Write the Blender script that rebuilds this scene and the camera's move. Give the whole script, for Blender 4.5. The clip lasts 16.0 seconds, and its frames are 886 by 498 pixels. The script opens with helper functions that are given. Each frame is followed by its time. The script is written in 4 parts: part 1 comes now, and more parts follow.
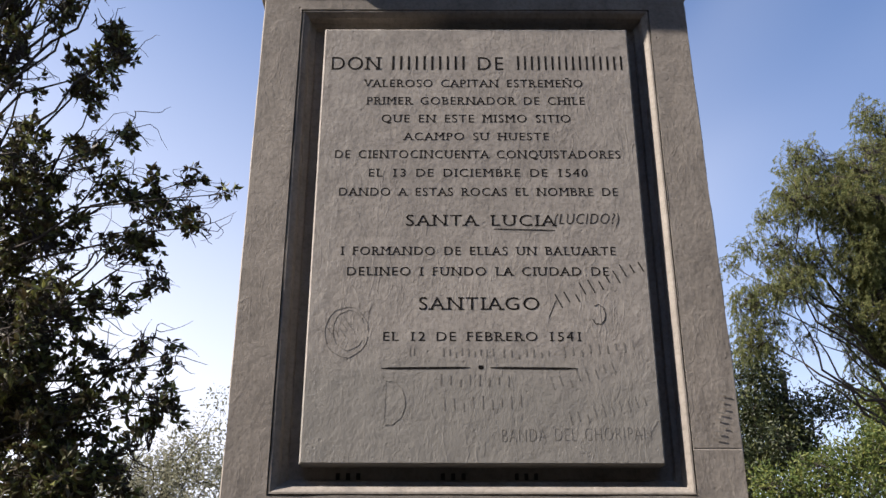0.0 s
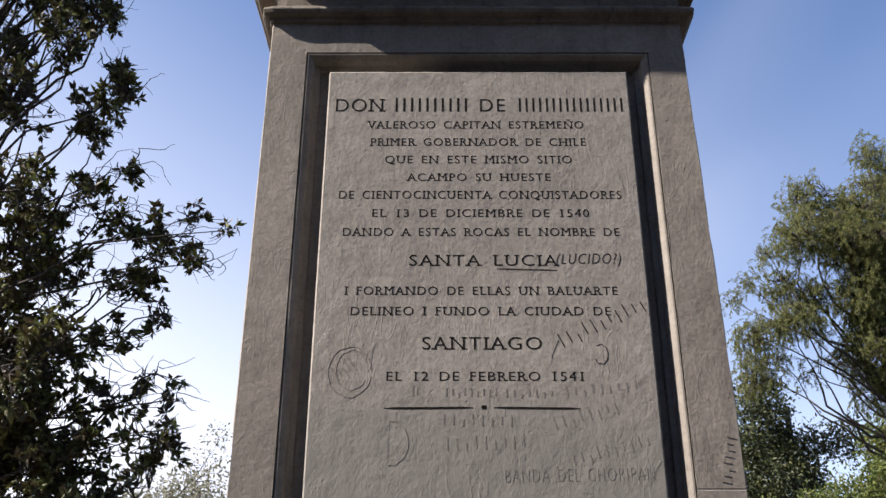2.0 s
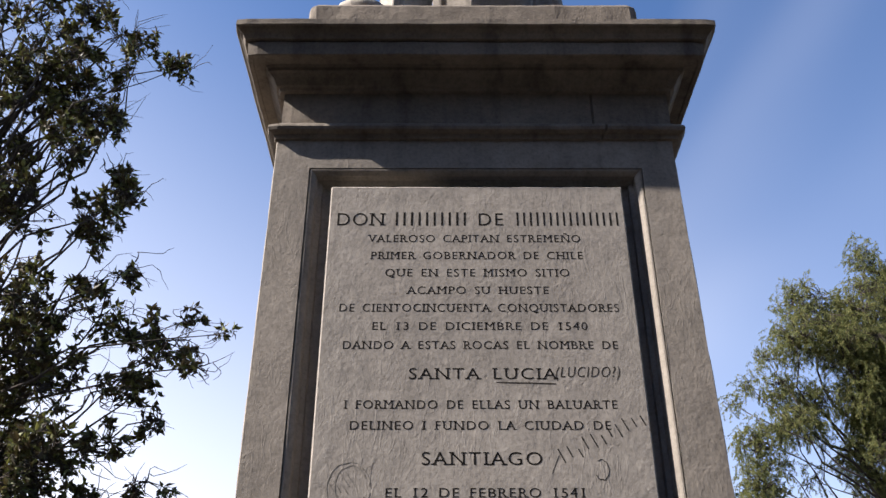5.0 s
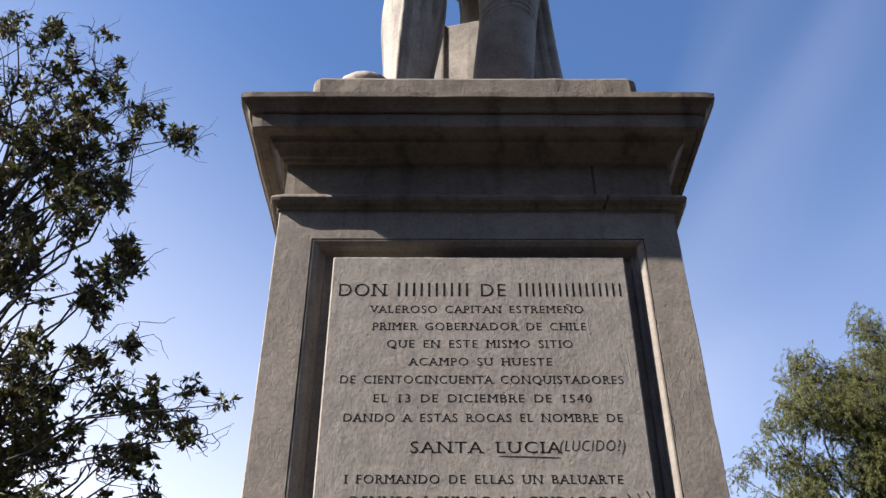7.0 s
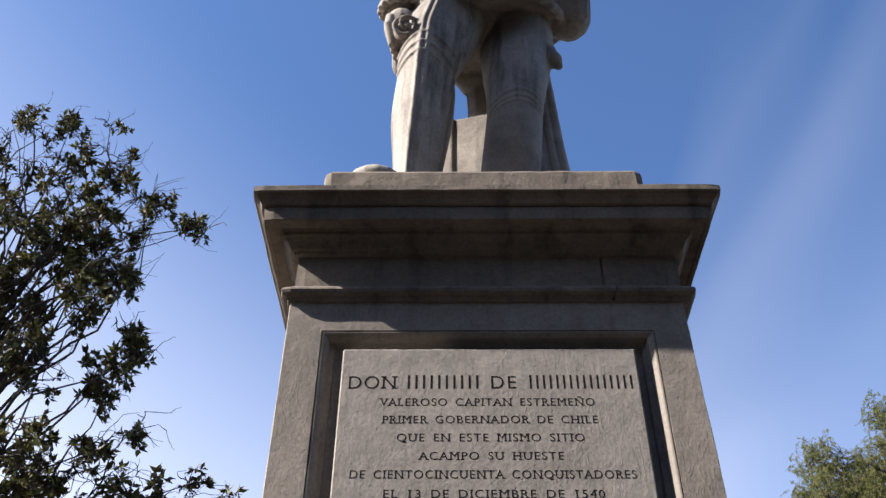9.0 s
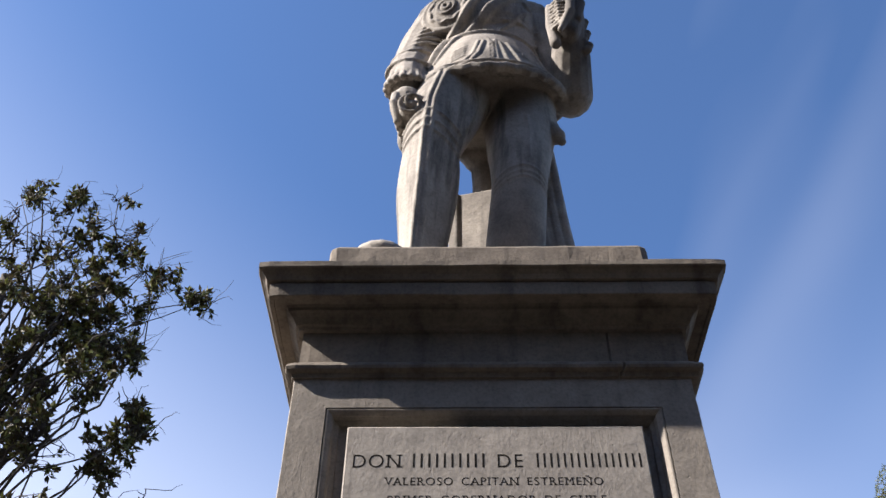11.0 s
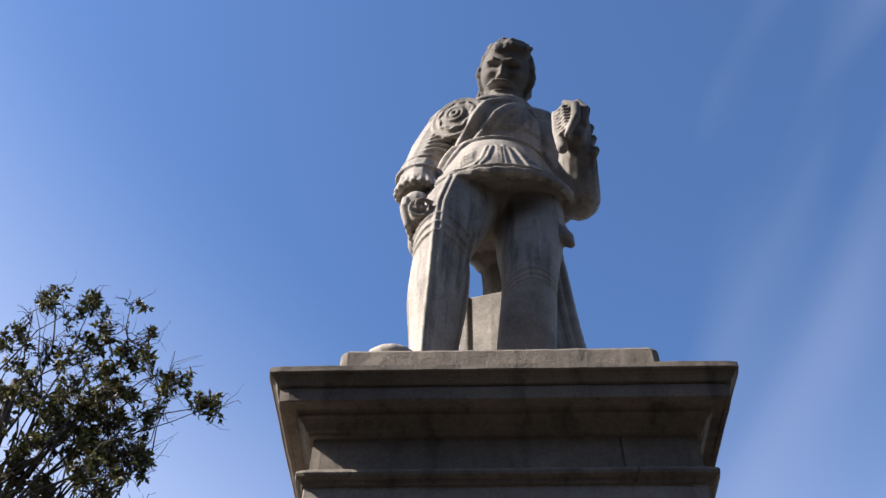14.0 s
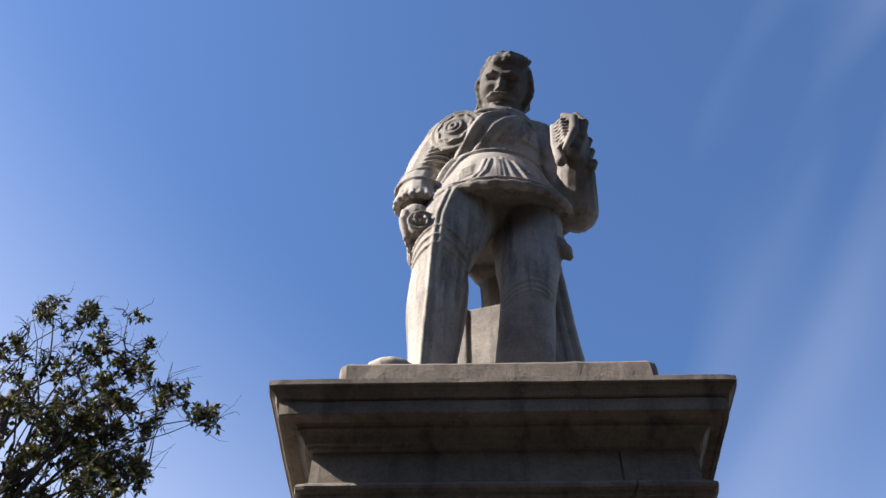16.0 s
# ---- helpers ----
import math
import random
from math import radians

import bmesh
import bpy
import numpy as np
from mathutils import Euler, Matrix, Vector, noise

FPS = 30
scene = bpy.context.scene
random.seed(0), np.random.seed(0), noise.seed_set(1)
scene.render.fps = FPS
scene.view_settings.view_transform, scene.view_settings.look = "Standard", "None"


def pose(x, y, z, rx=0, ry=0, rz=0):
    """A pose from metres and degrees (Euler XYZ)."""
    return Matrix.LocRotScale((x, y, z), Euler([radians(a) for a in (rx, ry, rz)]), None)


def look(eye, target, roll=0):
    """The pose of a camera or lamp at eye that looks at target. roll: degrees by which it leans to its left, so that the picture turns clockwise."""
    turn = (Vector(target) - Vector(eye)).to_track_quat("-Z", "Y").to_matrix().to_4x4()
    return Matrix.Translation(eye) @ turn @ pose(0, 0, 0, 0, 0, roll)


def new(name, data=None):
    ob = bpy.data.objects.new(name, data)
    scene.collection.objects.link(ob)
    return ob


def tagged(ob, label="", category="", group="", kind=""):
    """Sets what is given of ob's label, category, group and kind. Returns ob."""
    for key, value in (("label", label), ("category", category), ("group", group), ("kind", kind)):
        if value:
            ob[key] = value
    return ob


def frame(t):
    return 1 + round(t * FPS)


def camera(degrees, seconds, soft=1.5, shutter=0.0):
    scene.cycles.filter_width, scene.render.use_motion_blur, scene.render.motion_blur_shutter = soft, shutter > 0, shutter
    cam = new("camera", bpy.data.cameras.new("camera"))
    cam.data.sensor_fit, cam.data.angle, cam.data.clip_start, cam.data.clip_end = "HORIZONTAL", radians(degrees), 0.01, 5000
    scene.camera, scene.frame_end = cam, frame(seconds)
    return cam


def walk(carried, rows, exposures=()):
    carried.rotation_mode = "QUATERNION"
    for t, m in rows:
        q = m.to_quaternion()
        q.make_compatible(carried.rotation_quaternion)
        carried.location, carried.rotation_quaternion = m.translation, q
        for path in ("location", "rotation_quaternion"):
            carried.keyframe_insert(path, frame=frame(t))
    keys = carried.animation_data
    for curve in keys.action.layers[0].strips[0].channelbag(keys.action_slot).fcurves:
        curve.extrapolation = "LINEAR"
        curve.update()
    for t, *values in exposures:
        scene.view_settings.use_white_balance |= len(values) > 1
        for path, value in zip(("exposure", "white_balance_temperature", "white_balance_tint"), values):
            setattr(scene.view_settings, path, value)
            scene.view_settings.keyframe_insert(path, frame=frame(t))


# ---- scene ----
cam = camera(52.2, 16.0)

EXPOSURES = [(0.0, 1.18, 6600, 13), (4.0, 1.25, 6600, 13), (8.0, 1.36, 6600, 13), (12.5, 1.34, 6550, 12), (16.0, 1.33, 6550, 12)]
PATH = [
    (0, (-0.097, -0.011, 1.685), (-0.098, 1.84, 2.444), 0.1),
    (0.5, (-0.096, -0.01, 1.687), (-0.097, 1.839, 2.449), 0.1),
    (1, (-0.097, -0.014, 1.686), (-0.102, 1.83, 2.459), -0.0),
    (1.5, (-0.101, -0.015, 1.688), (-0.104, 1.818, 2.489), 0.2),
    (2, (-0.1, -0.032, 1.69), (-0.105, 1.788, 2.52), 0.1),
    (2.5, (-0.101, -0.044, 1.7), (-0.103, 1.756, 2.571), 0.1),
    (3, (-0.105, -0.056, 1.703), (-0.103, 1.728, 2.606), 0.1),
    (3.5, (-0.108, -0.065, 1.704), (-0.102, 1.703, 2.639), 0.3),
    (4, (-0.11, -0.07, 1.706), (-0.103, 1.682, 2.67), 0.1),
    (6.5, (-0.108, -0.065, 1.713), (-0.107, 1.588, 2.838), 0.0),
    (7, (-0.11, -0.063, 1.717), (-0.111, 1.569, 2.872), 0.1),
    (7.5, (-0.109, -0.062, 1.719), (-0.117, 1.546, 2.907), 0.1),
    (8, (-0.114, -0.071, 1.719), (-0.129, 1.508, 2.947), 0.5),
    (8.5, (-0.116, -0.078, 1.72), (-0.13, 1.47, 2.986), 0.6),
    (9, (-0.116, -0.081, 1.722), (-0.134, 1.433, 3.028), 0.3),
    (11.5, (-0.117, -0.087, 1.731), (-0.148, 1.291, 3.18), 0.5),
    (12, (-0.114, -0.092, 1.726), (-0.149, 1.257, 3.202), 0.4),
    (12.5, (-0.114, -0.099, 1.726), (-0.155, 1.218, 3.231), 0.4),
    (13, (-0.116, -0.108, 1.722), (-0.161, 1.177, 3.254), 0.7),
    (13.5, (-0.115, -0.111, 1.722), (-0.165, 1.146, 3.278), 0.8),
    (14, (-0.114, -0.102, 1.725), (-0.164, 1.135, 3.296), 0.9),
    (14.5, (-0.114, -0.11, 1.727), (-0.163, 1.11, 3.311), 0.8),
    (15, (-0.118, -0.124, 1.728), (-0.164, 1.088, 3.318), 0.7),
    (15.5, (-0.117, -0.127, 1.721), (-0.163, 1.084, 3.312), 0.9),
    (16, (-0.118, -0.117, 1.723), (-0.163, 1.102, 3.308), 0.8),
]
walk(cam, [(t, look(eye, target, roll)) for t, eye, target, roll in PATH], exposures=EXPOSURES)

from mathutils.bvhtree import BVHTree

# ---- world, sun ----
SUN_WAY = Vector((0.622, 0.141, -0.525)).normalized()
world = bpy.data.worlds.new("sky")
scene.world = world
world.use_nodes = True
wn, wl = world.node_tree.nodes, world.node_tree.links
wn.clear()
w_out = wn.new("ShaderNodeOutputWorld")
w_bg = wn.new("ShaderNodeBackground")
w_bg.inputs["Strength"].default_value = 0.08
sky = wn.new("ShaderNodeTexSky")
sky.sky_type = "NISHITA"
sky.sun_disc = False
sky.sun_elevation = math.asin(-SUN_WAY.z)
sky.sun_rotation = math.atan2(-SUN_WAY.x, -SUN_WAY.y)
sky.altitude, sky.air_density, sky.dust_density, sky.ozone_density = 600, 1.0, 0.4, 4.0
w_co = wn.new("ShaderNodeTexCoord")
w_map = wn.new("ShaderNodeMapping")
w_map.vector_type = "TEXTURE"                  # wisps drawn out along one direction
w_map.inputs["Rotation"].default_value = Vector((1, 0, 0)).rotation_difference(Vector((0.45, -0.70, 0.49))).to_euler()
w_map.inputs["Scale"].default_value = (2.6, 0.6, 0.6)
w_map.inputs["Location"].default_value = (0.3, 0.1, 0.0)
w_noise = wn.new("ShaderNodeTexNoise")
w_noise.inputs["Scale"].default_value = 1.5
w_noise.inputs["Detail"].default_value = 2.5
w_noise.inputs["Roughness"].default_value = 0.52
w_noise.inputs["Distortion"].default_value = 0.5
w_ramp = wn.new("ShaderNodeValToRGB")
w_ramp.color_ramp.elements[0].position, w_ramp.color_ramp.elements[0].color = 0.50, (0, 0, 0, 1)
w_ramp.color_ramp.elements[1].position, w_ramp.color_ramp.elements[1].color = 0.86, (1, 1, 1, 1)
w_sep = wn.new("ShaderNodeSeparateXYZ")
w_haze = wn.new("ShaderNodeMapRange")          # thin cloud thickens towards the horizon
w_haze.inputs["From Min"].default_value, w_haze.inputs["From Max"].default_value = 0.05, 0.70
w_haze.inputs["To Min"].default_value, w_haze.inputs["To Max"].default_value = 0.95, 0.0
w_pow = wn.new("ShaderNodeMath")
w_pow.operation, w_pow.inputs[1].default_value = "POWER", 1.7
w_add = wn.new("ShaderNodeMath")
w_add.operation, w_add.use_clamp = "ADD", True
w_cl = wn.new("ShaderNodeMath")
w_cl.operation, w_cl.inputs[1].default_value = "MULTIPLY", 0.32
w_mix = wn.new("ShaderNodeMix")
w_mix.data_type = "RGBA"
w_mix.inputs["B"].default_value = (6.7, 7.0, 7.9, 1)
wl.new(w_co.outputs["Generated"], w_map.inputs["Vector"])
wl.new(w_map.outputs["Vector"], w_noise.inputs["Vector"])
wl.new(w_noise.outputs["Fac"], w_ramp.inputs["Fac"])
wl.new(w_ramp.outputs["Color"], w_cl.inputs[0])
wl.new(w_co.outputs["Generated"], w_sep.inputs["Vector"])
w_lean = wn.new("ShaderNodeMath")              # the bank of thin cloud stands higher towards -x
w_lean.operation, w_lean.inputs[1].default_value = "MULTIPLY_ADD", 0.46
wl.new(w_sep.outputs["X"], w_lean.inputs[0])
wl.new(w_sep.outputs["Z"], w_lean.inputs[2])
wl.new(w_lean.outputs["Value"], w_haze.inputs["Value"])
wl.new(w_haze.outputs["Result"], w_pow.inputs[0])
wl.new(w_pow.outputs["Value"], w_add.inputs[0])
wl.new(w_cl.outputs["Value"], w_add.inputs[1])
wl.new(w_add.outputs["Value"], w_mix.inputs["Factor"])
w_tint = wn.new("ShaderNodeMix")
w_tint.data_type, w_tint.blend_type = "RGBA", "MULTIPLY"
w_tint.inputs["Factor"].default_value = 1.0
w_tint.inputs["B"].default_value = (0.83, 0.97, 1.12, 1)
wl.new(sky.outputs["Color"], w_tint.inputs["A"])
wl.new(w_tint.outputs["Result"], w_mix.inputs["A"])
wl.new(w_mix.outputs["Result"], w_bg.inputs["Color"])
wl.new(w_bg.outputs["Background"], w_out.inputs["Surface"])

sun = new("sun", bpy.data.lights.new("sun", "SUN"))
sun.data.energy, sun.data.angle, sun.data.color = 5.0, radians(0.5), (1.0, 0.955, 0.89)
sun.matrix_world = look((-8, -2, 9), Vector((-8, -2, 9)) + SUN_WAY)


# ---- materials ----
def material(name):
    m = bpy.data.materials.new(name)
    m.use_nodes = True
    return m, m.node_tree.nodes, m.node_tree.links, m.node_tree.nodes["Principled BSDF"]


def noise_tex(n, l, co, scale, detail=6.0, rough=0.6, stretch=(1, 1, 1)):
    mp, tx = n.new("ShaderNodeMapping"), n.new("ShaderNodeTexNoise")
    mp.inputs["Scale"].default_value = stretch
    tx.inputs["Scale"].default_value, tx.inputs["Detail"].default_value, tx.inputs["Roughness"].default_value = scale, detail, rough
    l.new(co, mp.inputs["Vector"])
    l.new(mp.outputs["Vector"], tx.inputs["Vector"])
    return tx.outputs["Fac"]


def ramp(n, l, fac, stops):
    r = n.new("ShaderNodeValToRGB")
    while len(r.color_ramp.elements) < len(stops):
        r.color_ramp.elements.new(0.5)
    for e, (p, c) in zip(r.color_ramp.elements, stops):
        e.position, e.color = p, (*c, 1)
    l.new(fac, r.inputs["Fac"])
    return r.outputs["Color"]


def blend(n, l, mode, fac, a, b):
    m = n.new("ShaderNodeMix")
    m.data_type, m.blend_type = "RGBA", mode
    for key, v in (("Factor", fac), ("A", a), ("B", b)):
        if isinstance(v, (float, int)):
            m.inputs[key].default_value = v
        elif isinstance(v, tuple):
            m.inputs[key].default_value = (*v, 1)
        else:
            l.new(v, m.inputs[key])
    return m.outputs["Result"]


def grey(v):
    return (v, v, v)


def stone(name, light, dark, stain, rough=0.9, relief=0.004, stroke=0.0, streak=0.5, pits=0.5, crust=None, patch=None):
    """Weathered stone: clouded tone, vertical water streaks, grains, pits and, for stroke > 0, trowel or chisel strokes."""
    m, n, l, b = material(name)
    co = n.new("ShaderNodeTexCoord").outputs["Object"]
    big = noise_tex(n, l, co, 2.3, 5, 0.6)
    run = noise_tex(n, l, co, 5.0, 5, 0.6, (2.2, 2.2, 0.22))
    fine = noise_tex(n, l, co, 85, 4, 0.7)
    mid = noise_tex(n, l, co, 16, 6, 0.65)
    col = blend(n, l, "MIX", ramp(n, l, big, [(0.35, grey(0)), (0.68, grey(1))]), light, dark)
    col = blend(n, l, "MIX", ramp(n, l, run, [(0.52, grey(0)), (0.75, grey(streak))]), col, stain)
    col = blend(n, l, "MULTIPLY", 0.7, col, ramp(n, l, mid, [(0.3, grey(0.72)), (0.62, grey(1.0))]))
    col = blend(n, l, "MULTIPLY", 0.6, col, ramp(n, l, fine, [(0.32, grey(0.6)), (0.55, grey(1.0))]))
    if crust:           # dark lichen crust on the parts above a ragged height
        sp, ad = n.new("ShaderNodeSeparateXYZ"), n.new("ShaderNodeMath")
        ad.operation, ad.inputs[1].default_value = "MULTIPLY_ADD", 0.5
        l.new(co, sp.inputs["Vector"])
        l.new(mid, ad.inputs[0])
        l.new(sp.outputs["Z"], ad.inputs[2])
        sd, su = n.new("ShaderNodeMapRange"), n.new("ShaderNodeMath")      # the raised hand takes the same dark tone
        sd.inputs["From Min"].default_value, sd.inputs["From Max"].default_value, sd.inputs["To Max"].default_value = 0.36, 0.46, 0.75
        l.new(sp.outputs["X"], sd.inputs["Value"])
        l.new(sd.outputs["Result"], su.inputs[0])
        l.new(ad.outputs["Value"], su.inputs[1])
        mr = n.new("ShaderNodeMapRange")
        mr.inputs["From Min"].default_value, mr.inputs["From Max"].default_value = crust[0] + 0.2, crust[1] + 0.3
        mr.inputs["To Max"].default_value = 0.85
        l.new(su.outputs["Value"], mr.inputs["Value"])
        col = blend(n, l, "MIX", mr.outputs["Result"], col, (0.085, 0.074, 0.066))
    if patch:           # a duller, darker tone below a ragged upper edge
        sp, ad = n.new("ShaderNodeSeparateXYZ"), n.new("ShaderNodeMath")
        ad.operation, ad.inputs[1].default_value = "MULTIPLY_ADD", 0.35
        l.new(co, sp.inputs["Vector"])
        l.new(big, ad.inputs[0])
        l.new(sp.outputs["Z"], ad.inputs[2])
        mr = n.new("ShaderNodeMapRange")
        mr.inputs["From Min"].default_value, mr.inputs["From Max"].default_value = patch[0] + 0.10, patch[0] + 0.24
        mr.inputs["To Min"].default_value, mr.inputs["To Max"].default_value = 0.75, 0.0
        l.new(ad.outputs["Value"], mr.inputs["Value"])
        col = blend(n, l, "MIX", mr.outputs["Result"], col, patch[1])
    l.new(col, b.inputs["Base Color"])
    b.inputs["Roughness"].default_value = rough
    b.inputs["Specular IOR Level"].default_value = 0.25
    h = blend(n, l, "MIX", 0.35, mid, blend(n, l, "MIX", 0.5, fine, noise_tex(n, l, co, 42, 5, 0.7, (1.0, 1.0, 0.6))))
    if pits:
        vo = n.new("ShaderNodeTexVoronoi")
        vo.inputs["Scale"].default_value = 48
        l.new(co, vo.inputs["Vector"])
        pit = ramp(n, l, vo.outputs["Distance"], [(0.05, grey(0)), (0.22, grey(1))])
        few = ramp(n, l, noise_tex(n, l, co, 21, 3), [(0.55, grey(1)), (0.66, grey(0))])
        h = blend(n, l, "MULTIPLY", pits, h, blend(n, l, "LIGHTEN", 1.0, pit, few))
    if stroke:
        wob = noise_tex(n, l, co, 24, 4, 0.6, (1.0, 1.0, 0.55))
        wob2 = noise_tex(n, l, co, 8, 5, 0.5, (1.0, 1.0, 0.8))
        h = blend(n, l, "MIX", stroke, h, blend(n, l, "MIX", 0.45, wob, wob2))
        h = ramp(n, l, h, [(0.2, grey(0.27)), (0.8, grey(0.73))])
        mp, rg = n.new("ShaderNodeMapping"), n.new("ShaderNodeTexNoise")
        mp.inputs["Rotation"].default_value, mp.inputs["Scale"].default_value = (0, radians(28), 0), (1.0, 1.0, 0.35)
        rg.inputs["Scale"].default_value, rg.inputs["Detail"].default_value, rg.inputs["Distortion"].default_value = 27, 4, 0.5
        l.new(co, mp.inputs["Vector"])
        l.new(mp.outputs["Vector"], rg.inputs["Vector"])
        tool = ramp(n, l, rg.outputs["Fac"], [(0.36, grey(0.40)), (0.46, grey(0.45)), (0.50, grey(0.585)), (0.54, grey(0.45)), (0.64, grey(0.55))])
        where = ramp(n, l, noise_tex(n, l, co, 5, 3), [(0.42, grey(0)), (0.64, grey(0.30))])
        h = blend(n, l, "MIX", where, h, tool)
    bp = n.new("ShaderNodeBump")
    bp.inputs["Strength"].default_value, bp.inputs["Distance"].default_value = 1.0, relief
    l.new(h, bp.inputs["Height"])
    l.new(bp.outputs["Normal"], b.inputs["Normal"])
    return m


def plain(name, colour, rough=0.85, spread=0.35, scale=60):
    m, n, l, b = material(name)
    co = n.new("ShaderNodeTexCoord").outputs["Object"]
    f = noise_tex(n, l, co, scale, 4, 0.6)
    l.new(blend(n, l, "MULTIPLY", 1.0, colour, ramp(n, l, f, [(0.3, grey(1 - spread)), (0.7, grey(1 + spread))])), b.inputs["Base Color"])
    b.inputs["Roughness"].default_value = rough
    b.inputs["Specular IOR Level"].default_value = 0.1
    return m


def leaf(name, tones, rough=0.45, through_light=0.25):
    """Leaf blades: each with a tone of its own, a little light passing through."""
    m, n, l, b = material(name)
    g = n.new("ShaderNodeNewGeometry")
    col = ramp(n, l, g.outputs["Random Per Island"], tones)
    l.new(col, b.inputs["Base Color"])
    b.inputs["Roughness"].default_value = rough
    b.inputs["Specular IOR Level"].default_value = 0.3
    tr, mx = n.new("ShaderNodeBsdfTranslucent"), n.new("ShaderNodeMixShader")
    l.new(col, tr.inputs["Color"])
    mx.inputs["Fac"].default_value = through_light
    l.new(b.outputs["BSDF"], mx.inputs[1])
    l.new(tr.outputs["BSDF"], mx.inputs[2])
    l.new(mx.outputs["Shader"], n["Material Output"].inputs["Surface"])
    return m


SHAFT = stone("shaft_stone", (0.365, 0.32, 0.273), (0.28, 0.245, 0.208), (0.15, 0.13, 0.115), relief=0.0070, stroke=0.35, streak=0.6, pits=0.45)
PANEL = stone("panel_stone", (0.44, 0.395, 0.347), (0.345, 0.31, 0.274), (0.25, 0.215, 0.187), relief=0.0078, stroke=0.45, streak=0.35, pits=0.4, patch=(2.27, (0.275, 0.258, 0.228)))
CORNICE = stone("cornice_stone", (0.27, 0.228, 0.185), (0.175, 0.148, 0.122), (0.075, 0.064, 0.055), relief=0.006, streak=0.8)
MARBLE = stone("statue_marble", (0.44, 0.393, 0.342), (0.22, 0.196, 0.174), (0.055, 0.050, 0.047), relief=0.0055, streak=0.95, pits=0.3, crust=(6.32, 6.72))
INCISED = plain("dark_filled_letters", (0.014, 0.012, 0.011), spread=0.6)
PENCIL = plain("marker_ink", (0.045, 0.04, 0.036))
FAINT = plain("faded_marker_ink", (0.245, 0.224, 0.197), spread=0.3, scale=90)
BARK = stone("bark", (0.075, 0.060, 0.048), (0.045, 0.037, 0.03), (0.03, 0.026, 0.022), relief=0.02)
MAGNOLIA = leaf("magnolia_leaves", [(0.0, (0.030, 0.024, 0.012)), (0.4, (0.075, 0.055, 0.024)), (0.7, (0.068, 0.080, 0.024)), (1.0, (0.19, 0.19, 0.055))], 0.55, 0.20)
PEPPER = leaf("pepper_tree_leaves", [(0.0, (0.065, 0.08, 0.028)), (0.5, (0.15, 0.165, 0.055)), (1.0, (0.27, 0.25, 0.09))], 0.6, 0.48)
DARK_LEAF = leaf("dark_evergreen_leaves", [(0.0, (0.02, 0.028, 0.012)), (0.6, (0.04, 0.05, 0.018)), (1.0, (0.09, 0.095, 0.03))], 0.5, 0.15)
BUSH_LEAF = leaf("shrub_leaves", [(0.0, (0.05, 0.075, 0.018)), (0.5, (0.09, 0.12, 0.025)), (1.0, (0.17, 0.17, 0.04))], 0.55, 0.30)
PALE_LEAF = leaf("pale_leaves", [(0.0, (0.16, 0.16, 0.10)), (1.0, (0.32, 0.30, 0.20))], 0.6, 0.4)
# tree shade is put into these tones: darker, so less light bounces up
EARTH = stone("earth", (0.065, 0.055, 0.045), (0.048, 0.04, 0.033), (0.035, 0.03, 0.026), relief=0.02)
UNSEEN_BANK = stone("unseen_bank", (0.04, 0.04, 0.03), (0.026, 0.026, 0.02), (0.015, 0.015, 0.012), relief=0.2)


# ---- builders ----
def thing(name, label, category, kind="", at=(0, 0, 0), group=""):
    ob = new(name)
    ob.location = at
    return tagged(ob, label, category, group, kind)


def mesh_of(name, verts, faces, mat, smooth=False):
    me = bpy.data.meshes.new(name)
    me.from_pydata([tuple(v) for v in verts], [], [tuple(f) for f in faces])
    me.materials.append(mat)
    if smooth:
        me.polygons.foreach_set("use_smooth", [True] * len(me.polygons))
    me.update()
    return me


def part(name, data, mat, parent, label="", kind="", smooth=False):
    """One mesh object under a thing or a part; data is a bmesh, a (verts, faces) pair or a mesh."""
    if isinstance(data, bmesh.types.BMesh):
        me = bpy.data.meshes.new(name)
        data.to_mesh(me)
        data.free()
        me.materials.append(mat)
        if smooth:
            me.polygons.foreach_set("use_smooth", [True] * len(me.polygons))
    elif isinstance(data, tuple):
        me = mesh_of(name, data[0], data[1], mat, smooth)
    else:
        me = data
        if not me.materials:
            me.materials.append(mat)
    ob = new(name, me)
    ob.parent = parent
    here = Vector((0, 0, 0))
    up = parent
    while up:
        here -= up.location
        up = up.parent
    ob.location = here
    return tagged(ob, label, kind=kind)


def box(bm, lo, hi):
    x0, y0, z0 = lo
    x1, y1, z1 = hi
    v = [bm.verts.new(p) for p in ((x0, y0, z0), (x1, y0, z0), (x1, y1, z0), (x0, y1, z0), (x0, y0, z1), (x1, y0, z1), (x1, y1, z1), (x0, y1, z1))]
    for f in ((0, 3, 2, 1), (4, 5, 6, 7), (0, 1, 5, 4), (1, 2, 6, 5), (2, 3, 7, 6), (3, 0, 4, 7)):
        bm.faces.new([v[i] for i in f])


CY = 2.80          # the pedestal's middle
FACE = 2.175       # front face of its shaft


